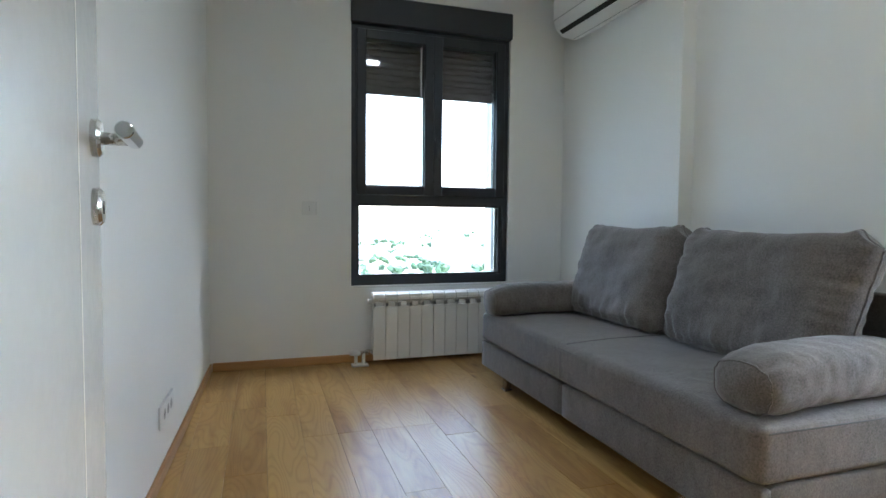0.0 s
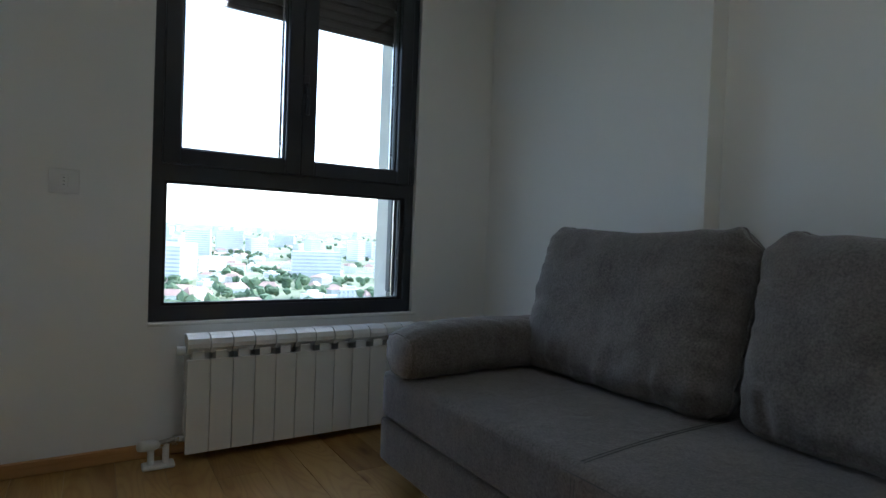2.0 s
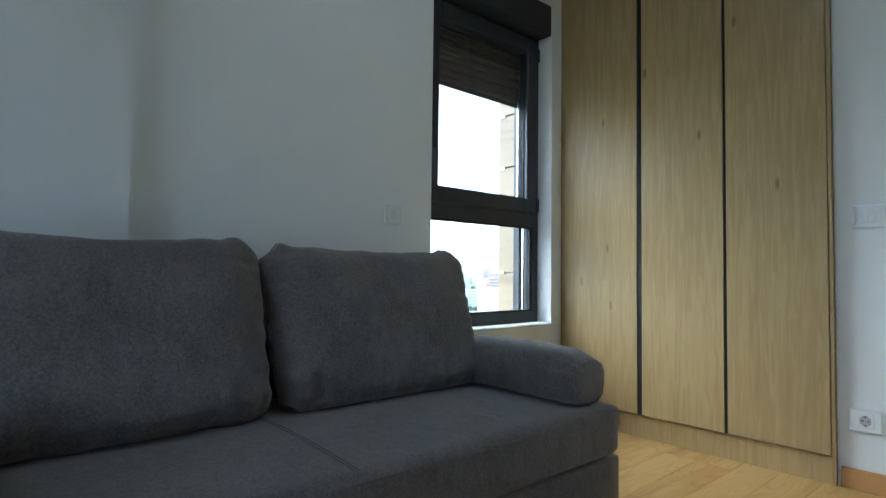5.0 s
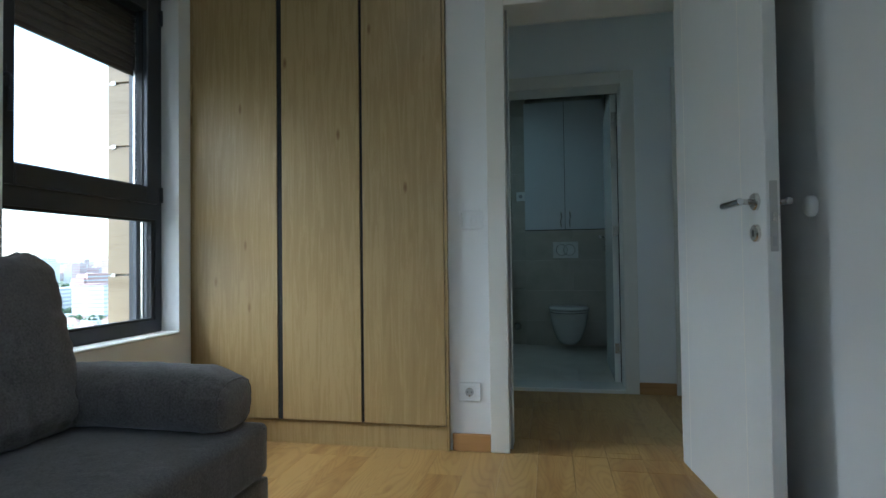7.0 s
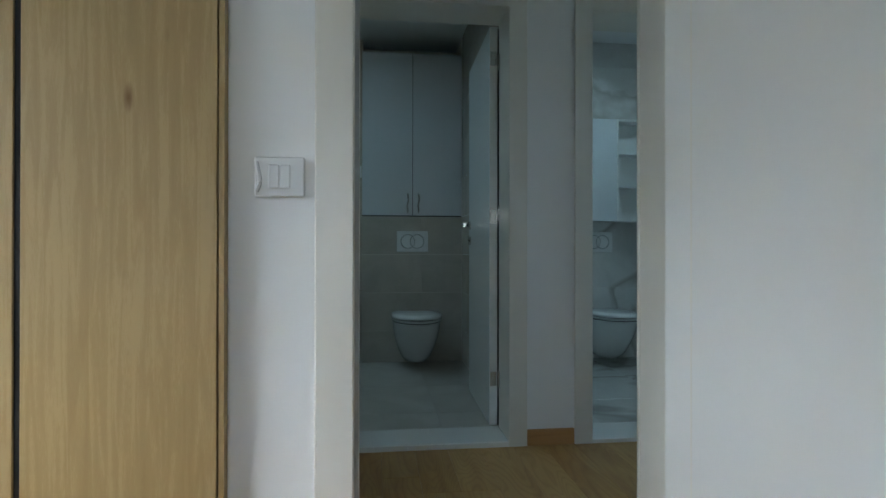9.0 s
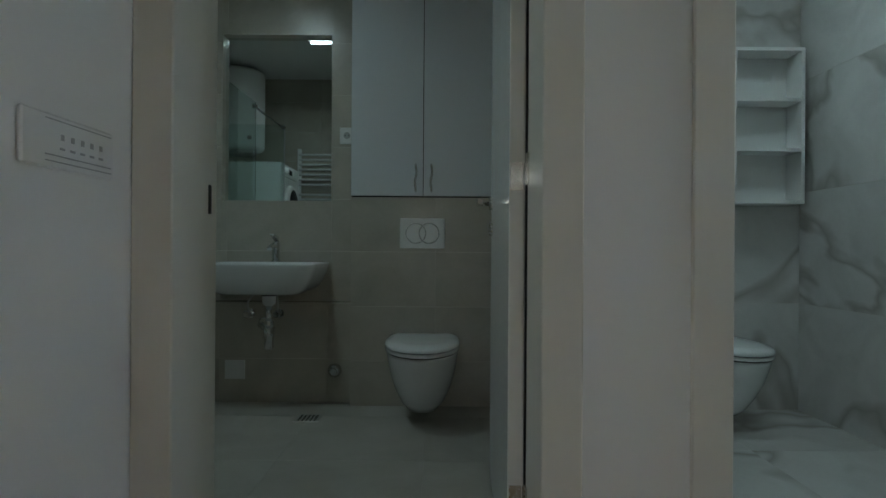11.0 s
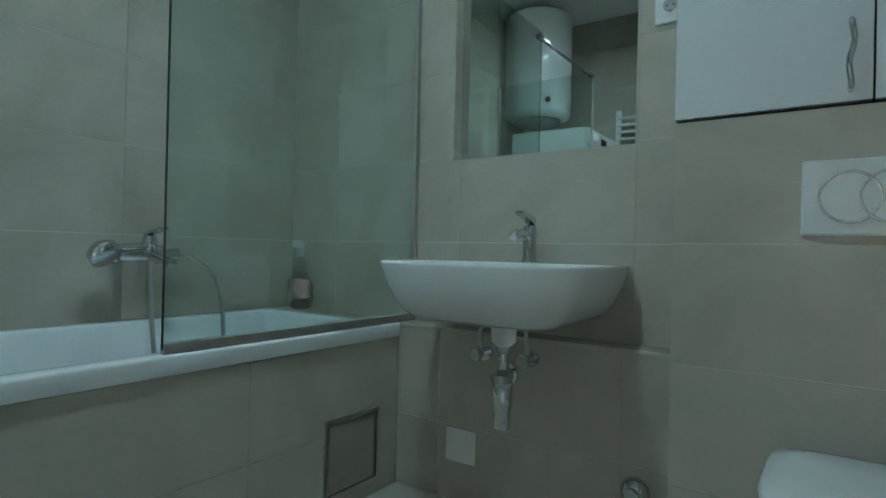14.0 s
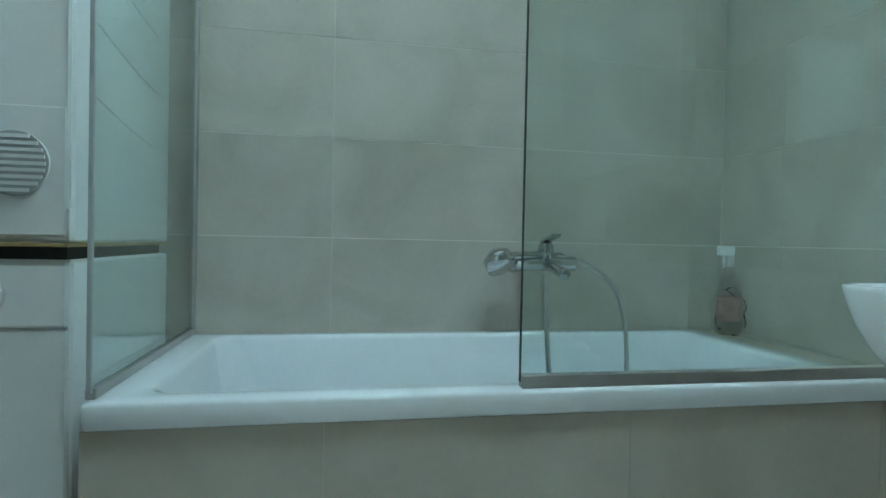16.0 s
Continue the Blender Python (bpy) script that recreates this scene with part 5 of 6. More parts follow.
def bath_mixer():
    th = thing("bath_mixer", "chrome wall bath mixer with hand shower and hose", "mixer tap")
    yc, z = -2.035, 0.80
    wx = BX1
    for dy in (-0.075, 0.075):
        part("wall_rose", tube([(wx, yc + dy, z), (wx - 0.012, yc + dy, z), (wx - 0.03, yc + dy, z)], [0.035, 0.032, 0.02], 24), CHROME, th, "", True)
        part("connector", disc((wx - 0.02, yc + dy, z), (-1, 0, 0), 0.017, 0.05, 12), CHROME, th)
    part("body", tube([(wx - 0.075, yc + 0.10, z), (wx - 0.075, yc + 0.095, z), (wx - 0.075, yc - 0.095, z), (wx - 0.075, yc - 0.10, z)], [0.018, 0.023, 0.023, 0.018], 18), CHROME, th, "", True)
    part("cartridge", tube([(wx - 0.075, yc, z), (wx - 0.08, yc, z + 0.05), (wx - 0.082, yc, z + 0.065)], [0.024, 0.024, 0.018], 18), CHROME, th, "", True)
    part("lever", loft([[Vector((x, yc + s * 0.013, zz + q)) for s, q in ((-1, 0), (1, 0), (1, 0.009), (-1, 0.009))] for x, zz in ((wx - 0.06, z + 0.06), (wx - 0.10, z + 0.07), (wx - 0.165, z + 0.082))]), CHROME, th)
    part("spout", tube(arc_path([(wx - 0.085, yc, z - 0.005), (wx - 0.14, yc - 0.01, z - 0.012), (wx - 0.19, yc - 0.02, z - 0.03)], 5), 0.017, 14), CHROME, th, "", True)
    sh = part("hand_shower", tube(arc_path([(wx - 0.08, yc - 0.02, z + 0.03), (wx - 0.10, yc + 0.07, z + 0.025), (wx - 0.115, yc + 0.13, z + 0.02)], 6), [0.011] * 12 + [0.014], 12), CHROME, th, "", True)
    part("shower_head", tube([(wx - 0.10, yc + 0.17, z + 0.03), (wx - 0.115, yc + 0.165, z + 0.015), (wx - 0.135, yc + 0.155, z - 0.01)], [0.02, 0.045, 0.046], 24), CHROME, sh, "", True)
    part("hose", tube(arc_path([(wx - 0.08, yc - 0.05, z + 0.02), (wx - 0.08, yc - 0.14, z - 0.005), (wx - 0.08, yc - 0.24, z - 0.09), (wx - 0.085, yc - 0.275, z - 0.25), (wx - 0.11, yc - 0.25, z - 0.50),
                                (wx - 0.16, yc - 0.14, z - 0.62), (wx - 0.16, yc - 0.03, z - 0.56), (wx - 0.11, yc - 0.005, z - 0.3), (wx - 0.085, yc, z - 0.03)], 7), 0.0075, 10), STEEL, th, "ribbed steel hose", True)
    return th


bath_mixer()
bag = thing("spray_bottle", "clear plastic spray bottle in crumpled wrap on the ledge", "bottle")
BOX, BOY = 1.845, -2.653
part("bottle", tube([(BOX, BOY, 0.5795), (BOX, BOY, 0.585), (BOX, BOY, 0.72), (BOX, BOY, 0.765), (BOX, BOY, 0.80)], [0.030, 0.034, 0.034, 0.014, 0.012], 20), WRAP, bag, "", True)
part("paper_label", tube([(BOX, BOY, 0.625), (BOX, BOY, 0.70)], 0.0348, 20, False), LABELP, bag, "faded pink label")
part("sprayer", boxes((BOX - 0.011, BOX + 0.011, BOY - 0.012, BOY + 0.042, 0.835, 0.866), (BOX - 0.009, BOX + 0.009, BOY - 0.010, BOY + 0.010, 0.798, 0.836), (BOX - 0.004, BOX + 0.004, BOY + 0.018, BOY + 0.026, 0.795, 0.836), bevel=0.003), PLAST, bag)
bm = bmesh.new()
bmesh.ops.create_icosphere(bm, subdivisions=3, radius=1)
for v in bm.verts:
    d = 1 + 0.30 * noise.noise(v.co * 2.3) + 0.22 * noise.noise(v.co * 6)
    v.co = Vector((BOX + v.co.x * 0.058 * d, BOY + max(-0.042, min(0.05, v.co.y * 0.048 * d)), max(0.5795, 0.645 + v.co.z * 0.085 * d)))
wrap = part("wrap", bm, WRAP, bag, "crumpled clear wrap")
wrap.visible_shadow = False


def machine(name, label, z0, z1, kind):
    th = thing(name, label, "washing machine" if kind == "w" else "tumble dryer")
    x0, x1, y0, y1 = 1.315, 1.865, -0.945, -0.355
    part("body", box(x0 + 0.012, x1, y0, y1, z0, z1, 0.006), ENAMEL, th)
    part("front", box(x0, x0 + 0.012, y0 + 0.002, y1 - 0.002, z0 + 0.06, z1 - 0.12, 0.004), ENAMEL, th)
    part("control_panel", box(x0 - 0.004, x0 + 0.012, y0 + 0.002, y1 - 0.002, z1 - 0.117, z1 - 0.006, 0.004), PLAST, th)
    yc, zc = (y0 + y1) / 2, (z0 + z1) / 2 - 0.02 + (0.06 if kind == "d" else 0)
    d = part("door", tube([(x0, yc, zc), (x0 - 0.012, yc, zc), (x0 - 0.035, yc, zc), (x0 - 0.04, yc, zc)], [0.185, 0.19, 0.172, 0.155], 48), PLASTG if kind == "w" else PLAST, th, "round door ring", True)
    part("door_glass", tube([(x0 - 0.038, yc, zc), (x0 - 0.05, yc, zc), (x0 - 0.056, yc, zc)], [0.15, 0.12, 0.06], 40), DARK, d, "dark glass bulge", True)
    part("knob", tube([(x0 - 0.004, y0 + 0.13, z1 - 0.06), (x0 - 0.014, y0 + 0.13, z1 - 0.06), (x0 - 0.034, y0 + 0.13, z1 - 0.06)], [0.034, 0.03, 0.026], 26), PLAST, th, "program knob", True)
    part("drawer", box(x0 - 0.008, x0 + 0.0, y1 - 0.2, y1 - 0.03, z1 - 0.1, z1 - 0.02, 0.003), PLAST, th)
    part("display", box(x0 - 0.0055, x0 - 0.003, yc - 0.05, yc + 0.06, z1 - 0.085, z1 - 0.04), DARK, th)
    if kind == "d":
        part("filter_flap", box(x0 - 0.003, x0 + 0.001, y0 + 0.006, y1 - 0.006, z0 + 0.012, z0 + 0.235, 0.002), PLAST, th, "lower filter flap")
        g = part("vent_grille", disc((x0 - 0.002, y0 + 0.085, z0 + 0.135), (-1, 0, 0), 0.055, 0.006, 32), PLASTG, th, "round ribbed grille")
        for q in range(9):
            hw = 0.05 * math.sqrt(max(0.05, 1 - ((q - 4) / 4.6) ** 2))
            part("rib", box(x0 - 0.011, x0 - 0.007, y0 + 0.085 - hw, y0 + 0.085 + hw, z0 + 0.135 + (q - 4) * 0.0115 - 0.003, z0 + 0.135 + (q - 4) * 0.0115 + 0.003), PLAST, g)
    for zz in (z0 + 0.28, z0 + 0.42, z0 + 0.56):
        pts = [(x0 + 0.07 + 0.42 * k / 10, y0 - 0.0005, zz - 0.045 * math.sin(math.pi * k / 20)) for k in range(11)]
        part("side_rib", tube(pts, 0.002, 6), ENAMEL, th)
    return th


machine("washing_machine", "white front-loading washing machine under a dryer", BFLOOR, 0.815, "w")
tagged(mesh_ob("stacking_board", box(1.300, 1.87, -0.948, -0.352, 0.838, 0.845, 0.001), LAMIN), "thin wooden board between the two machines", "board")
# Black slab fills the gap under the board to draw its shade.
tagged(mesh_ob("stacking_pad", box(1.34, 1.845, -0.93, -0.37, 0.815, 0.838), GASK), "black filler standing in for the shaded gap under the board", "mat")
machine("tumble_dryer", "white tumble dryer stacked on the washing machine", 0.845, 1.665, "d")

boiler = thing("water_heater", "white cylindrical wall-mounted electric water heater", "water heater")
HX, HY = 1.80, -0.68
part("tank", tube([(HX, HY, z) for z in (1.80, 1.81, 1.83, 1.85, 2.52, 2.545, 2.56, 2.57)], [0.16, 0.215, 0.234, 0.24, 0.24, 0.232, 0.21, 0.12], 56), ENAMEL, boiler, "", True)
part("bottom_cover", tube([(HX, HY, 1.765), (HX, HY, 1.77), (HX, HY, 1.802)], [0.13, 0.16, 0.175], 40), PLASTG, boiler, "", True)
part("bracket", box(HX - 0.05, HX + 0.05, HY + 0.22, ALCOVE, 2.2, 2.24), STEEL, boiler)
part("dial", disc((HX - 0.161, HY - 0.178, 1.9), (-0.67, -0.74, 0), 0.02, 0.008, 20), GASK, boiler)
for dx in (-0.05, 0.05):
    part("water_pipe", tube(arc_path([(HX + dx, HY, 1.768), (HX + dx, HY + 0.02, 1.725), (HX + dx, HY + 0.2, 1.715), (HX + dx, ALCOVE + 0.004, 1.72)], 5), 0.009, 10), STEEL, boiler, "", True)

towel = thing("towel_radiator", "white ladder towel radiator on the tiled wall", "radiator")
for xx in (0.80, 1.29):
    part("upright", box(xx - 0.018, xx + 0.018, ALCOVE - 0.075, ALCOVE - 0.045, 0.72, 1.88, 0.005), ENAMEL, towel)
for i in range(22):
    z = 0.77 + 0.05 * i
    if i in (6, 14):
        continue
    part("rung", tube([(0.80, ALCOVE - 0.075, z), (1.29, ALCOVE - 0.075, z)], 0.011, 10), ENAMEL, towel, "", True)
for xx, zz in ((0.80, 0.85), (1.29, 0.85), (0.80, 1.75), (1.29, 1.75)):
    part("bracket", disc((xx, ALCOVE - 0.045, zz), (0, 1, 0), 0.012, 0.047, 10), CHROME, towel)

for lx, ly, nm in ((0.82, -1.56, "square flat ceiling light panel of the beige bathroom, switched on"), (-1.35, -1.6, "square flat ceiling light panel of the marble bathroom, switched on")):
    lp = thing("ceiling_light", nm, "lamp", "bathroom ceiling lights")
    # Frame depth is added to cut the panel's grazing light on upper walls.
    part("frame", boxes((lx - 0.125, lx - 0.108, ly - 0.125, ly + 0.125, CEIL - 0.05, CEIL), (lx + 0.108, lx + 0.125, ly - 0.125, ly + 0.125, CEIL - 0.05, CEIL),
                        (lx - 0.108, lx + 0.108, ly - 0.125, ly - 0.108, CEIL - 0.05, CEIL), (lx - 0.108, lx + 0.108, ly + 0.108, ly + 0.125, CEIL - 0.05, CEIL)), PLASTG, lp)
    part("diffuser", box(lx - 0.107, lx + 0.107, ly - 0.107, ly + 0.107, CEIL - 0.014, CEIL - 0.004), PANEL, lp, "glowing white diffuser")

# ---- marble bathroom ----
QX0, QX1, QY = -2.10, BX0 - 0.10, -2.52
m_b = wall("wall_marble_back", "white veined marble tile wall", [(QX0 - 0.1, QX1, QY - 0.1, QY - E6, 0, CEIL)], GROUT)
m_r = wall("wall_marble_side", "white veined marble tile side wall", [(QX0 - 0.1, QX0 - E6, QY, BATHN, 0, CEIL)], GROUT)
m_f = tagged(mesh_ob("floor_marble", box(QX0, QX1, QY, BATHN, -0.2, BFLOOR - E6), GROUT), "white marble tile floor", "floor", kind="structure")
tagged(mesh_ob("wall_marble_near", box(QX1 - 0.006, QX1 - 0.0005, QY, BATHN, 0, CEIL), MARBLE), "white marble wall beside the door", "wall", kind="structure")
toilet("toilet", "white wall-hung toilet in front of marble tiles", Matrix.Translation((-1.56, QY, BFLOOR - 0.01)) @ pose(0, 0, 0, 0, 0, 180))
flush_plate(Matrix.Translation((-1.56, QY, 0.967)) @ pose(0, 0, 0, 0, 0, 180))
sh = thing("shelf_cabinet", "white cabinet with a glossy door and open shelves", "cabinet")
part("back_panel", box(-2.03, -1.66, QY, QY + 0.02, 1.13, 1.94), PLAST, sh)
for xx in (-2.03, -1.678):
    part("side_panel", box(xx, xx + 0.018, QY + 0.02, QY + 0.15, 1.13, 1.94), PLAST, sh)
for z in (1.13, 1.40, 1.66, 1.922):
    part("shelf", box(-2.012, -1.678, QY + 0.02, QY + 0.15, z, z + 0.018), PLAST, sh)
part("door", box(-1.66, -1.26, QY, QY + 0.15, 1.13, 1.94, 0.002), GLOSSW, sh, "glossy white door")

# ---- outside: the town far below ----
random.seed(4)
GROUND = -42.0


def land(x, y):
    r = math.hypot(x, y)
    return GROUND + max(0, r - 700) * 0.010 + max(0, r - 1800) * 0.012 * (1 + 0.5 * noise.noise(Vector((x, y, 0)) / 900)) + 3 * noise.noise(Vector((x, y, 4)) / 220)


GRASS = surface("far_green_ground", (0.26, 0.29, 0.17), 0.95, var=0.5, scale=0.02, fine=0.4, bump=0)
LEAF = surface("far_tree_leaves", (0.11, 0.16, 0.085), 0.9, var=0.5, scale=0.06, fine=1.0, bump=0)
ROOF = surface("far_tile_roofs", (0.50, 0.33, 0.27), 0.85, var=0.35, scale=0.03, fine=2.0, bump=0)
HOUSEW = surface("far_house_walls", (0.82, 0.79, 0.74), 0.85, var=0.2, scale=0.02, fine=1.0, bump=0)
# Haze over the far blocks is put into these three paler colours.
BLOCKW = surface("far_block_walls_hazed", (0.80, 0.78, 0.75), 0.85, var=0.2, scale=0.015, fine=1.0, bump=0)
BRICKR = surface("far_red_block_walls_hazed", (0.46, 0.29, 0.26), 0.85, var=0.25, scale=0.02, fine=1.0, bump=0)
WINS = surface("far_window_bands_hazed", (0.55, 0.54, 0.54), 0.3, var=0.2, scale=0.1, fine=1.0, bump=0)

verts, faces = [], []
RINGS = [25, 45, 80, 130, 200, 290, 400, 540, 720, 950, 1250, 1600, 2000, 2500, 3100, 3800, 4600]
NA = 120
for r in RINGS:
    for k in range(NA):
        a = 2 * math.pi * k / NA
        x, y = r * math.cos(a), r * math.sin(a)
        verts.append((x, y, land(x, y)))
for i in range(len(RINGS) - 1):
    for k in range(NA):
        faces.append((i * NA + k, i * NA + (k + 1) % NA, (i + 1) * NA + (k + 1) % NA, (i + 1) * NA + k))
faces.append(tuple(range(NA))[::-1])


def raw(name, vs, fs, mat, label, category):
    me = bpy.data.meshes.new(name)
    me.from_pydata(vs, [], fs)
    me.materials.append(mat)
    return tagged(new(name, me), label, category, kind="stuff")


tagged(raw("ground", verts, faces, GRASS, "green land far below, rising to hills", "ground"), kind="structure")
CUBE = [(0, 1, 5, 4), (1, 2, 6, 5), (2, 3, 7, 6), (3, 0, 4, 7), (4, 5, 6, 7)]


def add_block(store, x, y, z, w, d, h, turn):
    vs, fs = store
    c, s = math.cos(turn), math.sin(turn)
    n = len(vs)
    for zz in (z, z + h):
        for px, py in ((-w, -d), (w, -d), (w, d), (-w, d)):
            vs.append((x + (px * c - py * s) / 2, y + (px * s + py * c) / 2, zz))
    fs.extend(tuple(n + q for q in f) for f in CUBE)


def add_roof(store, x, y, z, w, d, h, turn):
    vs, fs = store
    c, s = math.cos(turn), math.sin(turn)
    n = len(vs)
    for px, py, pz in ((-w, -d, 0), (w, -d, 0), (w, d, 0), (-w, d, 0), (-w * 0.6, 0, h), (w * 0.6, 0, h)):
        vs.append((x + (px * c - py * s) / 2, y + (px * s + py * c) / 2, z + pz))
    fs.extend(tuple(n + q for q in f) for f in ((0, 1, 5, 4), (2, 3, 4, 5), (1, 2, 5), (3, 0, 4)))


houses, roofs, flats, reds, bands = ([], []), ([], []), ([], []), ([], []), ([], [])
for _ in range(2600):
    a = radians(random.uniform(-70, 130))
    r = 140 + 2700 * random.random() ** 1.3
    x, y = r * math.cos(a), r * math.sin(a)
    z, t = land(x, y) - 1, random.uniform(0, 3.14)
    kind = random.random()
    tall = r > 500 and noise.noise(Vector((x, y, 9)) / 350) > 0.05
    if tall and kind < 0.45:
        w, d, h = random.uniform(18, 45), random.uniform(12, 18), random.uniform(16, 42)
        east = a < radians(35) and random.random() < 0.55
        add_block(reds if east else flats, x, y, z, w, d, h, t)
        for f in range(int(h / 3.2)):
            add_block(bands, x, y, z + 2.2 + f * 3.2, w * 1.004, d * 1.01, 1.3, t)
    else:
        w, d, h = random.uniform(8, 20), random.uniform(7, 12), random.uniform(4, 8)
        add_block(houses, x, y, z, w, d, h, t)
        (add_roof(roofs, x, y, z + h, w * 1.08, d * 1.08, random.uniform(2, 4), t) if random.random() < 0.6 else add_block(houses, x, y, z + h, w * 0.5, d * 0.5, 2, t))
        if r < 900:
            for f in range(int(h / 3)):
                for q in range(int(w / 3)):
                    c, s = math.cos(t), math.sin(t)
                    px = (q + 0.5) * 3 - int(w / 3) * 1.5
                    add_block(bands, x + px * c, y + px * s, z + 1.6 + 3 * f, 1.2, d * 1.01, 1.4, t)
for _ in range(230):
    a = radians(random.uniform(-48, 40))
    r = random.uniform(950, 1500)
    x, y = r * math.cos(a), r * math.sin(a)
    z, t = land(x, y) - 1, random.choice((0.2, 1.77)) + random.uniform(-0.2, 0.2)
    w, d, h = random.uniform(14, 40), random.uniform(12, 18), random.uniform(26, 60)
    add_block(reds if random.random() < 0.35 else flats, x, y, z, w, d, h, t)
    add_block(flats, x, y, z + h, w * 0.3, d * 0.6, random.uniform(2, 5), t)
    for f in range(int(h / 3.2)):
        add_block(bands, x, y, z + 2.2 + f * 3.2, w * 1.004, d * 1.01, 1.3, t)
raw("distant_houses", *houses, HOUSEW, "pale low houses of a distant town", "houses")
raw("distant_roofs", *roofs, ROOF, "faded red roofs of distant houses", "roofs")
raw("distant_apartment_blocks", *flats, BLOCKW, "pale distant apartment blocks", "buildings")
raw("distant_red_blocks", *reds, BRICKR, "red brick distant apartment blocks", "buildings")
raw("distant_windows", *bands, WINS, "dark window rows of distant buildings", "windows")

bm = bmesh.new()
bmesh.ops.create_icosphere(bm, subdivisions=1, radius=1)
blob_v = [v.co.copy() for v in bm.verts]
blob_f = [tuple(v.index for v in f.verts) for f in bm.faces]
bm.free()
tv, tf = [], []


def clump(x, y, z, rx, rz):
    n = len(tv)
    for v in blob_v:
        k = random.uniform(0.6, 1.25)
        tv.append((x + v.x * rx * k, y + v.y * rx * k, z + v.z * rz * k))
    tf.extend(tuple(n + i for i in f) for f in blob_f)


for _ in range(5200):
    a = radians(random.uniform(-70, 130))
    r = 110 + 2300 * random.random() ** 1.4
    x, y = r * math.cos(a), r * math.sin(a)
    if noise.noise(Vector((x, y, 2)) / 160) < -0.12:
        continue
    s = random.uniform(2.5, 6)
    z = land(x, y)
    for _ in range(3):
        clump(x + random.uniform(-s, s), y + random.uniform(-s, s), z + s * random.uniform(0.6, 1.3), s * random.uniform(0.5, 0.9), s * random.uniform(0.5, 0.9))
for k in range(40):
    a = radians(random.uniform(-40, 14))
    r = random.uniform(250, 350)
    x, y = r * math.cos(a), r * math.sin(a)
    h = random.uniform(20, 31)
    for q in range(14):
        clump(x + random.uniform(-0.6, 0.6), y + random.uniform(-0.6, 0.6), land(x, y) + 2 + h * q / 14, 3.6 * (1.05 - abs(q - 4) / 11), 2.4)
for k in range(16):
    a = radians(random.uniform(-46, -29))
    r = random.uniform(230, 310)
    x, y = r * math.cos(a), r * math.sin(a)
    h = random.uniform(30, 40)
    for q in range(22):
        clump(x + random.uniform(-0.8, 0.8), y + random.uniform(-0.8, 0.8), land(x, y) + 2 + h * q / 22, 3.2 * (1.05 - abs(q - 6) / 17), 2.2)
raw("distant_trees", tv, tf, LEAF, "leafy green trees between the distant houses", "trees")

# ---- pieces of floors and walls ----
random.seed(11)
PW = 0.148
plank_meshes = {}


def plank(x0, x1, y0, y1):
    w, h = round(x1 - x0 - 0.0008, 4), round(y1 - y0 - 0.0008, 4)
    key = (w, h)
    if key not in plank_meshes:
        ob = mesh_ob("plank", box(-w / 2, w / 2, -h / 2, h / 2, -0.014, 0, 0.0007), OAK)
        plank_meshes[key] = ob.data
    else:
        ob = new("plank", plank_meshes[key])
    ob.parent = subfloor
    ob.location = ((x0 + x1) / 2, (y0 + y1) / 2, random.uniform(-0.0003, 0.0003))


def planks(x0, x1, y0, y1):
    x = x0
    while x < x1 - 0.005:
        xe = min(x + PW, x1)
        y = y0 - random.choice((0.0, 0.15, 0.3, 0.45, 0.6))
        while y < y1 - 0.01:
            ye = y + random.choice((0.6, 0.75, 0.9, 1.05, 1.2))
            a, b2 = max(y, y0), min(ye, y1)
            if b2 - a > 0.002:
                plank(x, xe, a, b2)
            y = ye
        x = xe


planks(-0.727, RIGHT, DOORW, WIN)
planks(-0.727, 0.309, HALLN, DOORW)
planks(-2.6, HALLR, HALLS, HALLN)

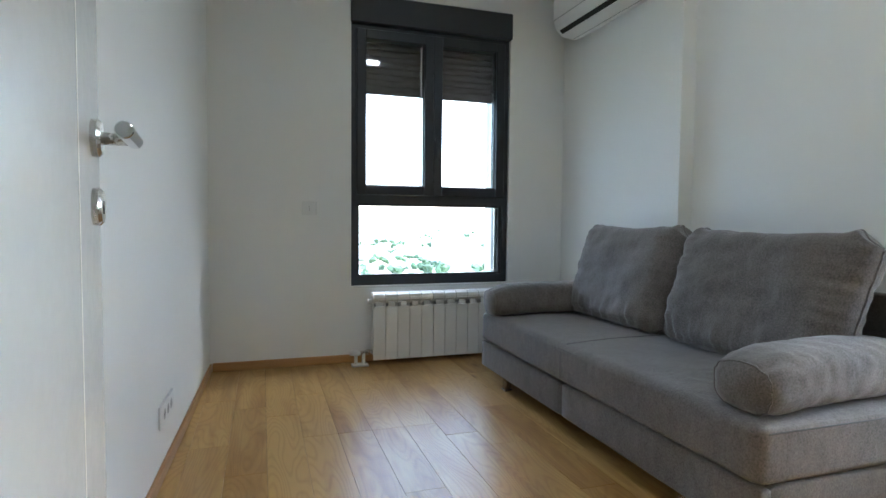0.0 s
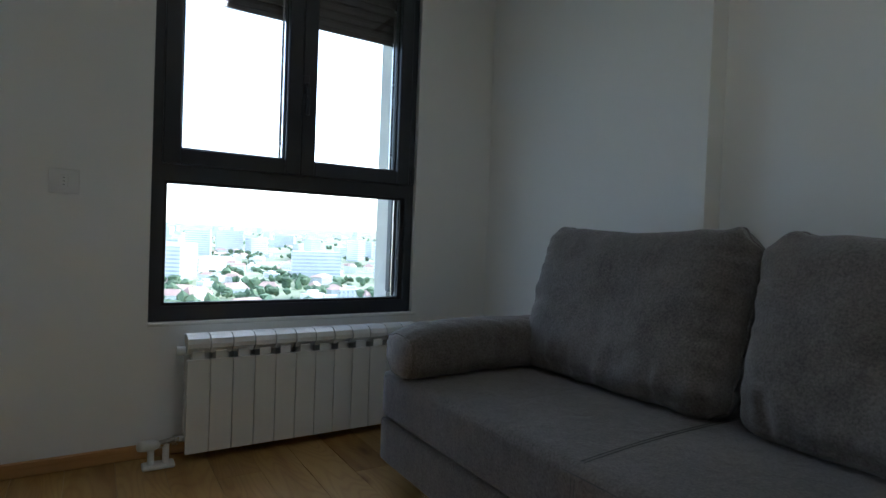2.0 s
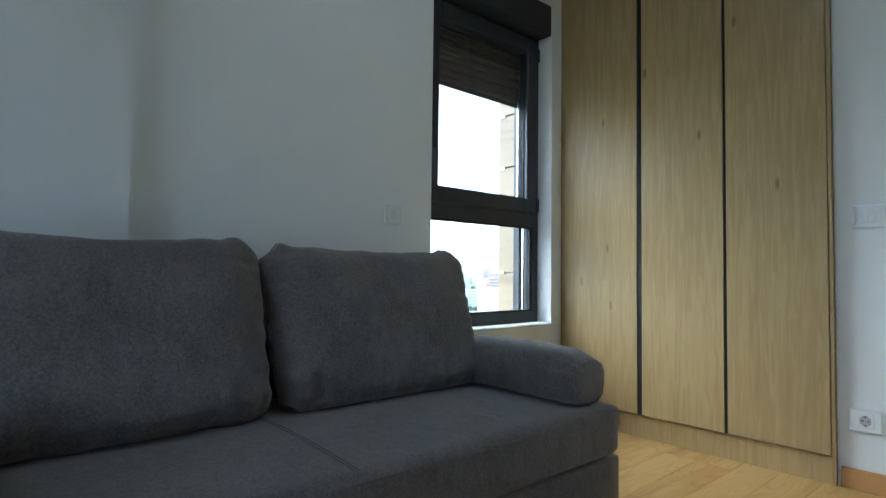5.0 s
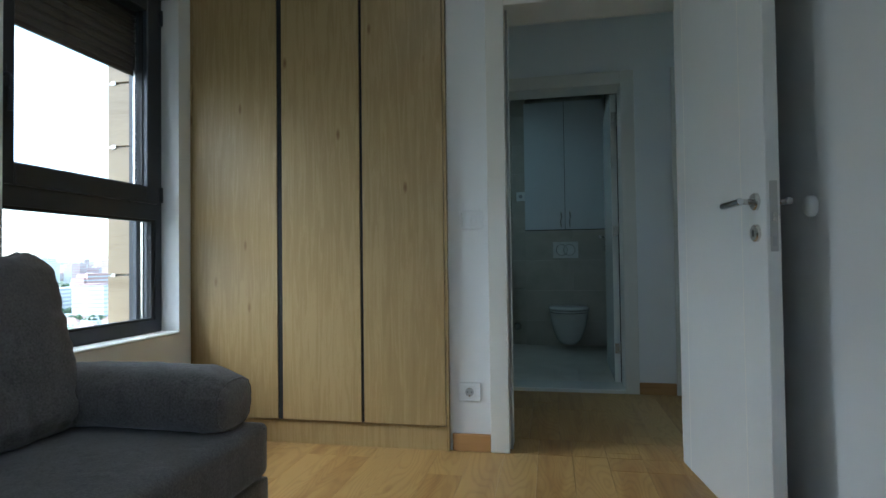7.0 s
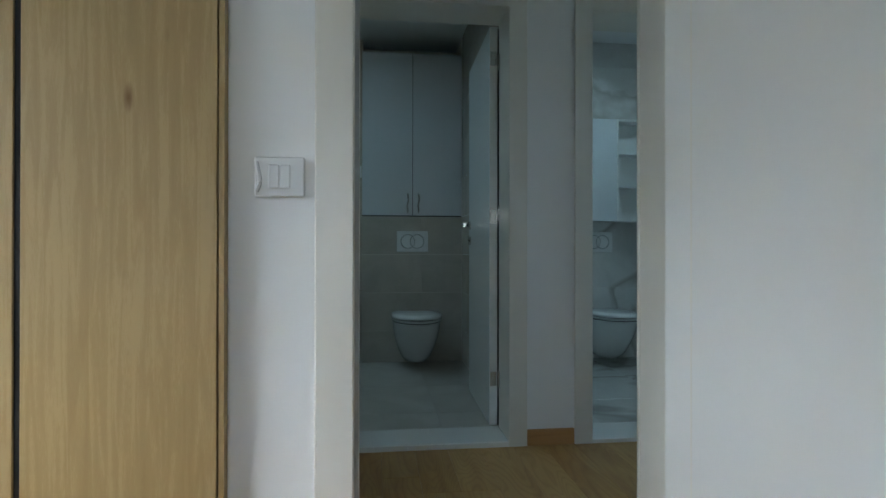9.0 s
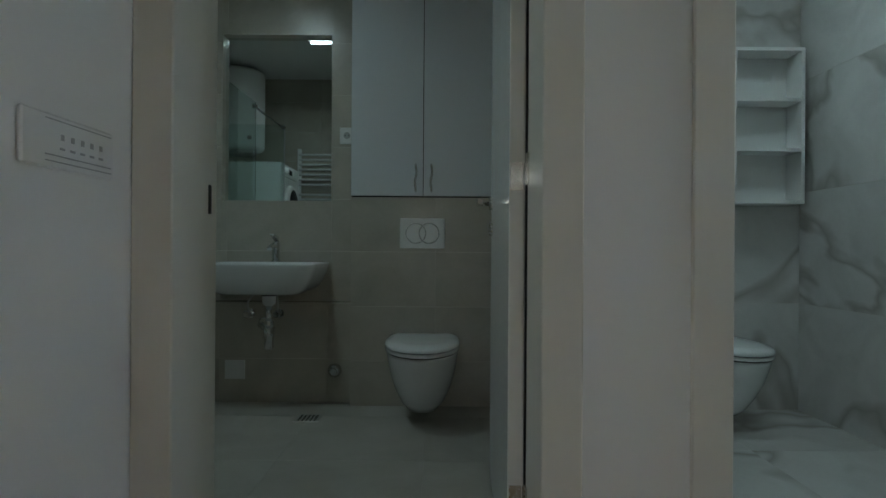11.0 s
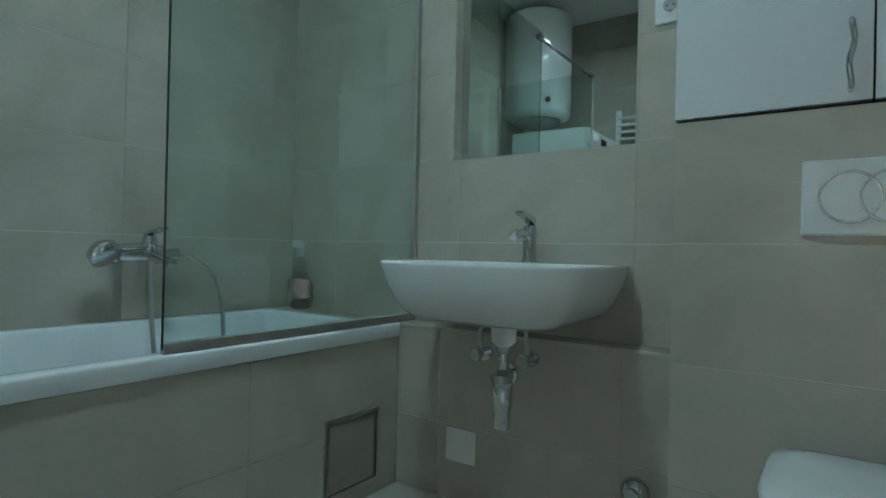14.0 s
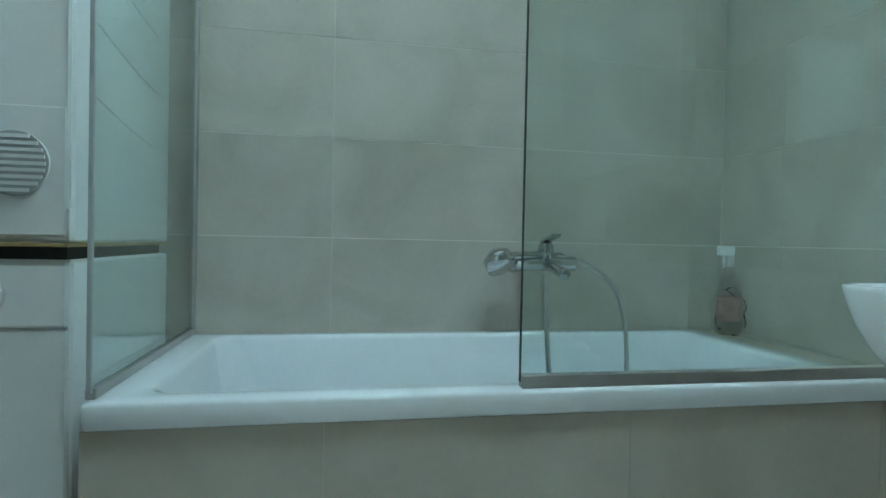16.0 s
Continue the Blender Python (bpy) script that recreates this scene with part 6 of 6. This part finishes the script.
tiled(w_t, (0, TOILETW, 0), NX, Z, Y, [(-0.345, -BX0, BFLOOR, 1.165)], [0.12, 0.345 + 0.378], VZ, TILE)
tiled(w_t, (0.345, 0, 0), Y, Z, X, [(LOWW, TOILETW, BFLOOR, 0.567), (UPW, TOILETW, 0.579, 1.165)], [], VZ, TILE)
tiled(w_l, (0, LOWW, 0), NX, Z, Y, [(-1.26, -0.345, BFLOOR, 0.567)], [-k for k in VX], VZ, TILE)
tiled(w_u, (0, UPW, 0), NX, Z, Y, [(-MX0 + 0.0, -0.345, 0.579, CEIL), (-BX1, -MX1, 0.579, CEIL), (-MX1, -MX0, 0.579, MZ0 - E6), (-MX1, -MX0, MZ1, CEIL)], [-k for k in VX], VZ, TILE)
tiled(w_tub, (BX1, 0, 0), NY, Z, NX, [(0.985, -UPW, 0.56, CEIL)], [-k for k in VY], VZ, TILE)
tiled(w_tub, (ALX, 0, 0), NY, Z, NX, [(-ALCOVE, 0.985, 0.02, CEIL)], [-k for k in VY], VZ, TILE)
tiled(w_tub, (0, -0.985, 0), X, Z, Y, [(BX1, ALX, 0.02, CEIL)], [], VZ, TILE)
tiled(w_al, (0, ALCOVE, 0), X, Z, NY, [(0.61, ALX, BFLOOR, CEIL)], VX, VZ, TILE)
tiled(w_r, (BX0, 0, 0), Y, Z, X, [(TOILETW, BATHN - 0.01, BFLOOR, CEIL)], VY, VZ, TILE)
tiled(panelw, (1.26, 0, 0), NY, Z, NX, [(-TY1, -LOWW, BFLOOR, 0.532)], [-k for k in VY], VZ, TILE)
tiled(bfloor, (0, 0, BFLOOR), X, Y, Z, [(BX0, 1.26, LOWW, BATHN)], [-0.09, 0.51, 1.11], [-2.35, -1.75, -1.15], TILEF)
tiled(m_b, (0, QY, 0), NX, Z, Y, [(-QX1, -QX0, BFLOOR, CEIL)], [0.9, 1.5], [0.6, 1.2, 1.8, 2.4], MARBLE)
tiled(m_r, (QX0, 0, 0), Y, Z, X, [(QY, BATHN, BFLOOR, CEIL)], [-1.9, -1.3], [0.6, 1.2, 1.8, 2.4], MARBLE)
tiled(m_f, (0, 0, BFLOOR), X, Y, Z, [(QX0, QX1 - 0.006, QY, BATHN)], [-1.5, -0.9], [-1.9, -1.3], MARBLEF)
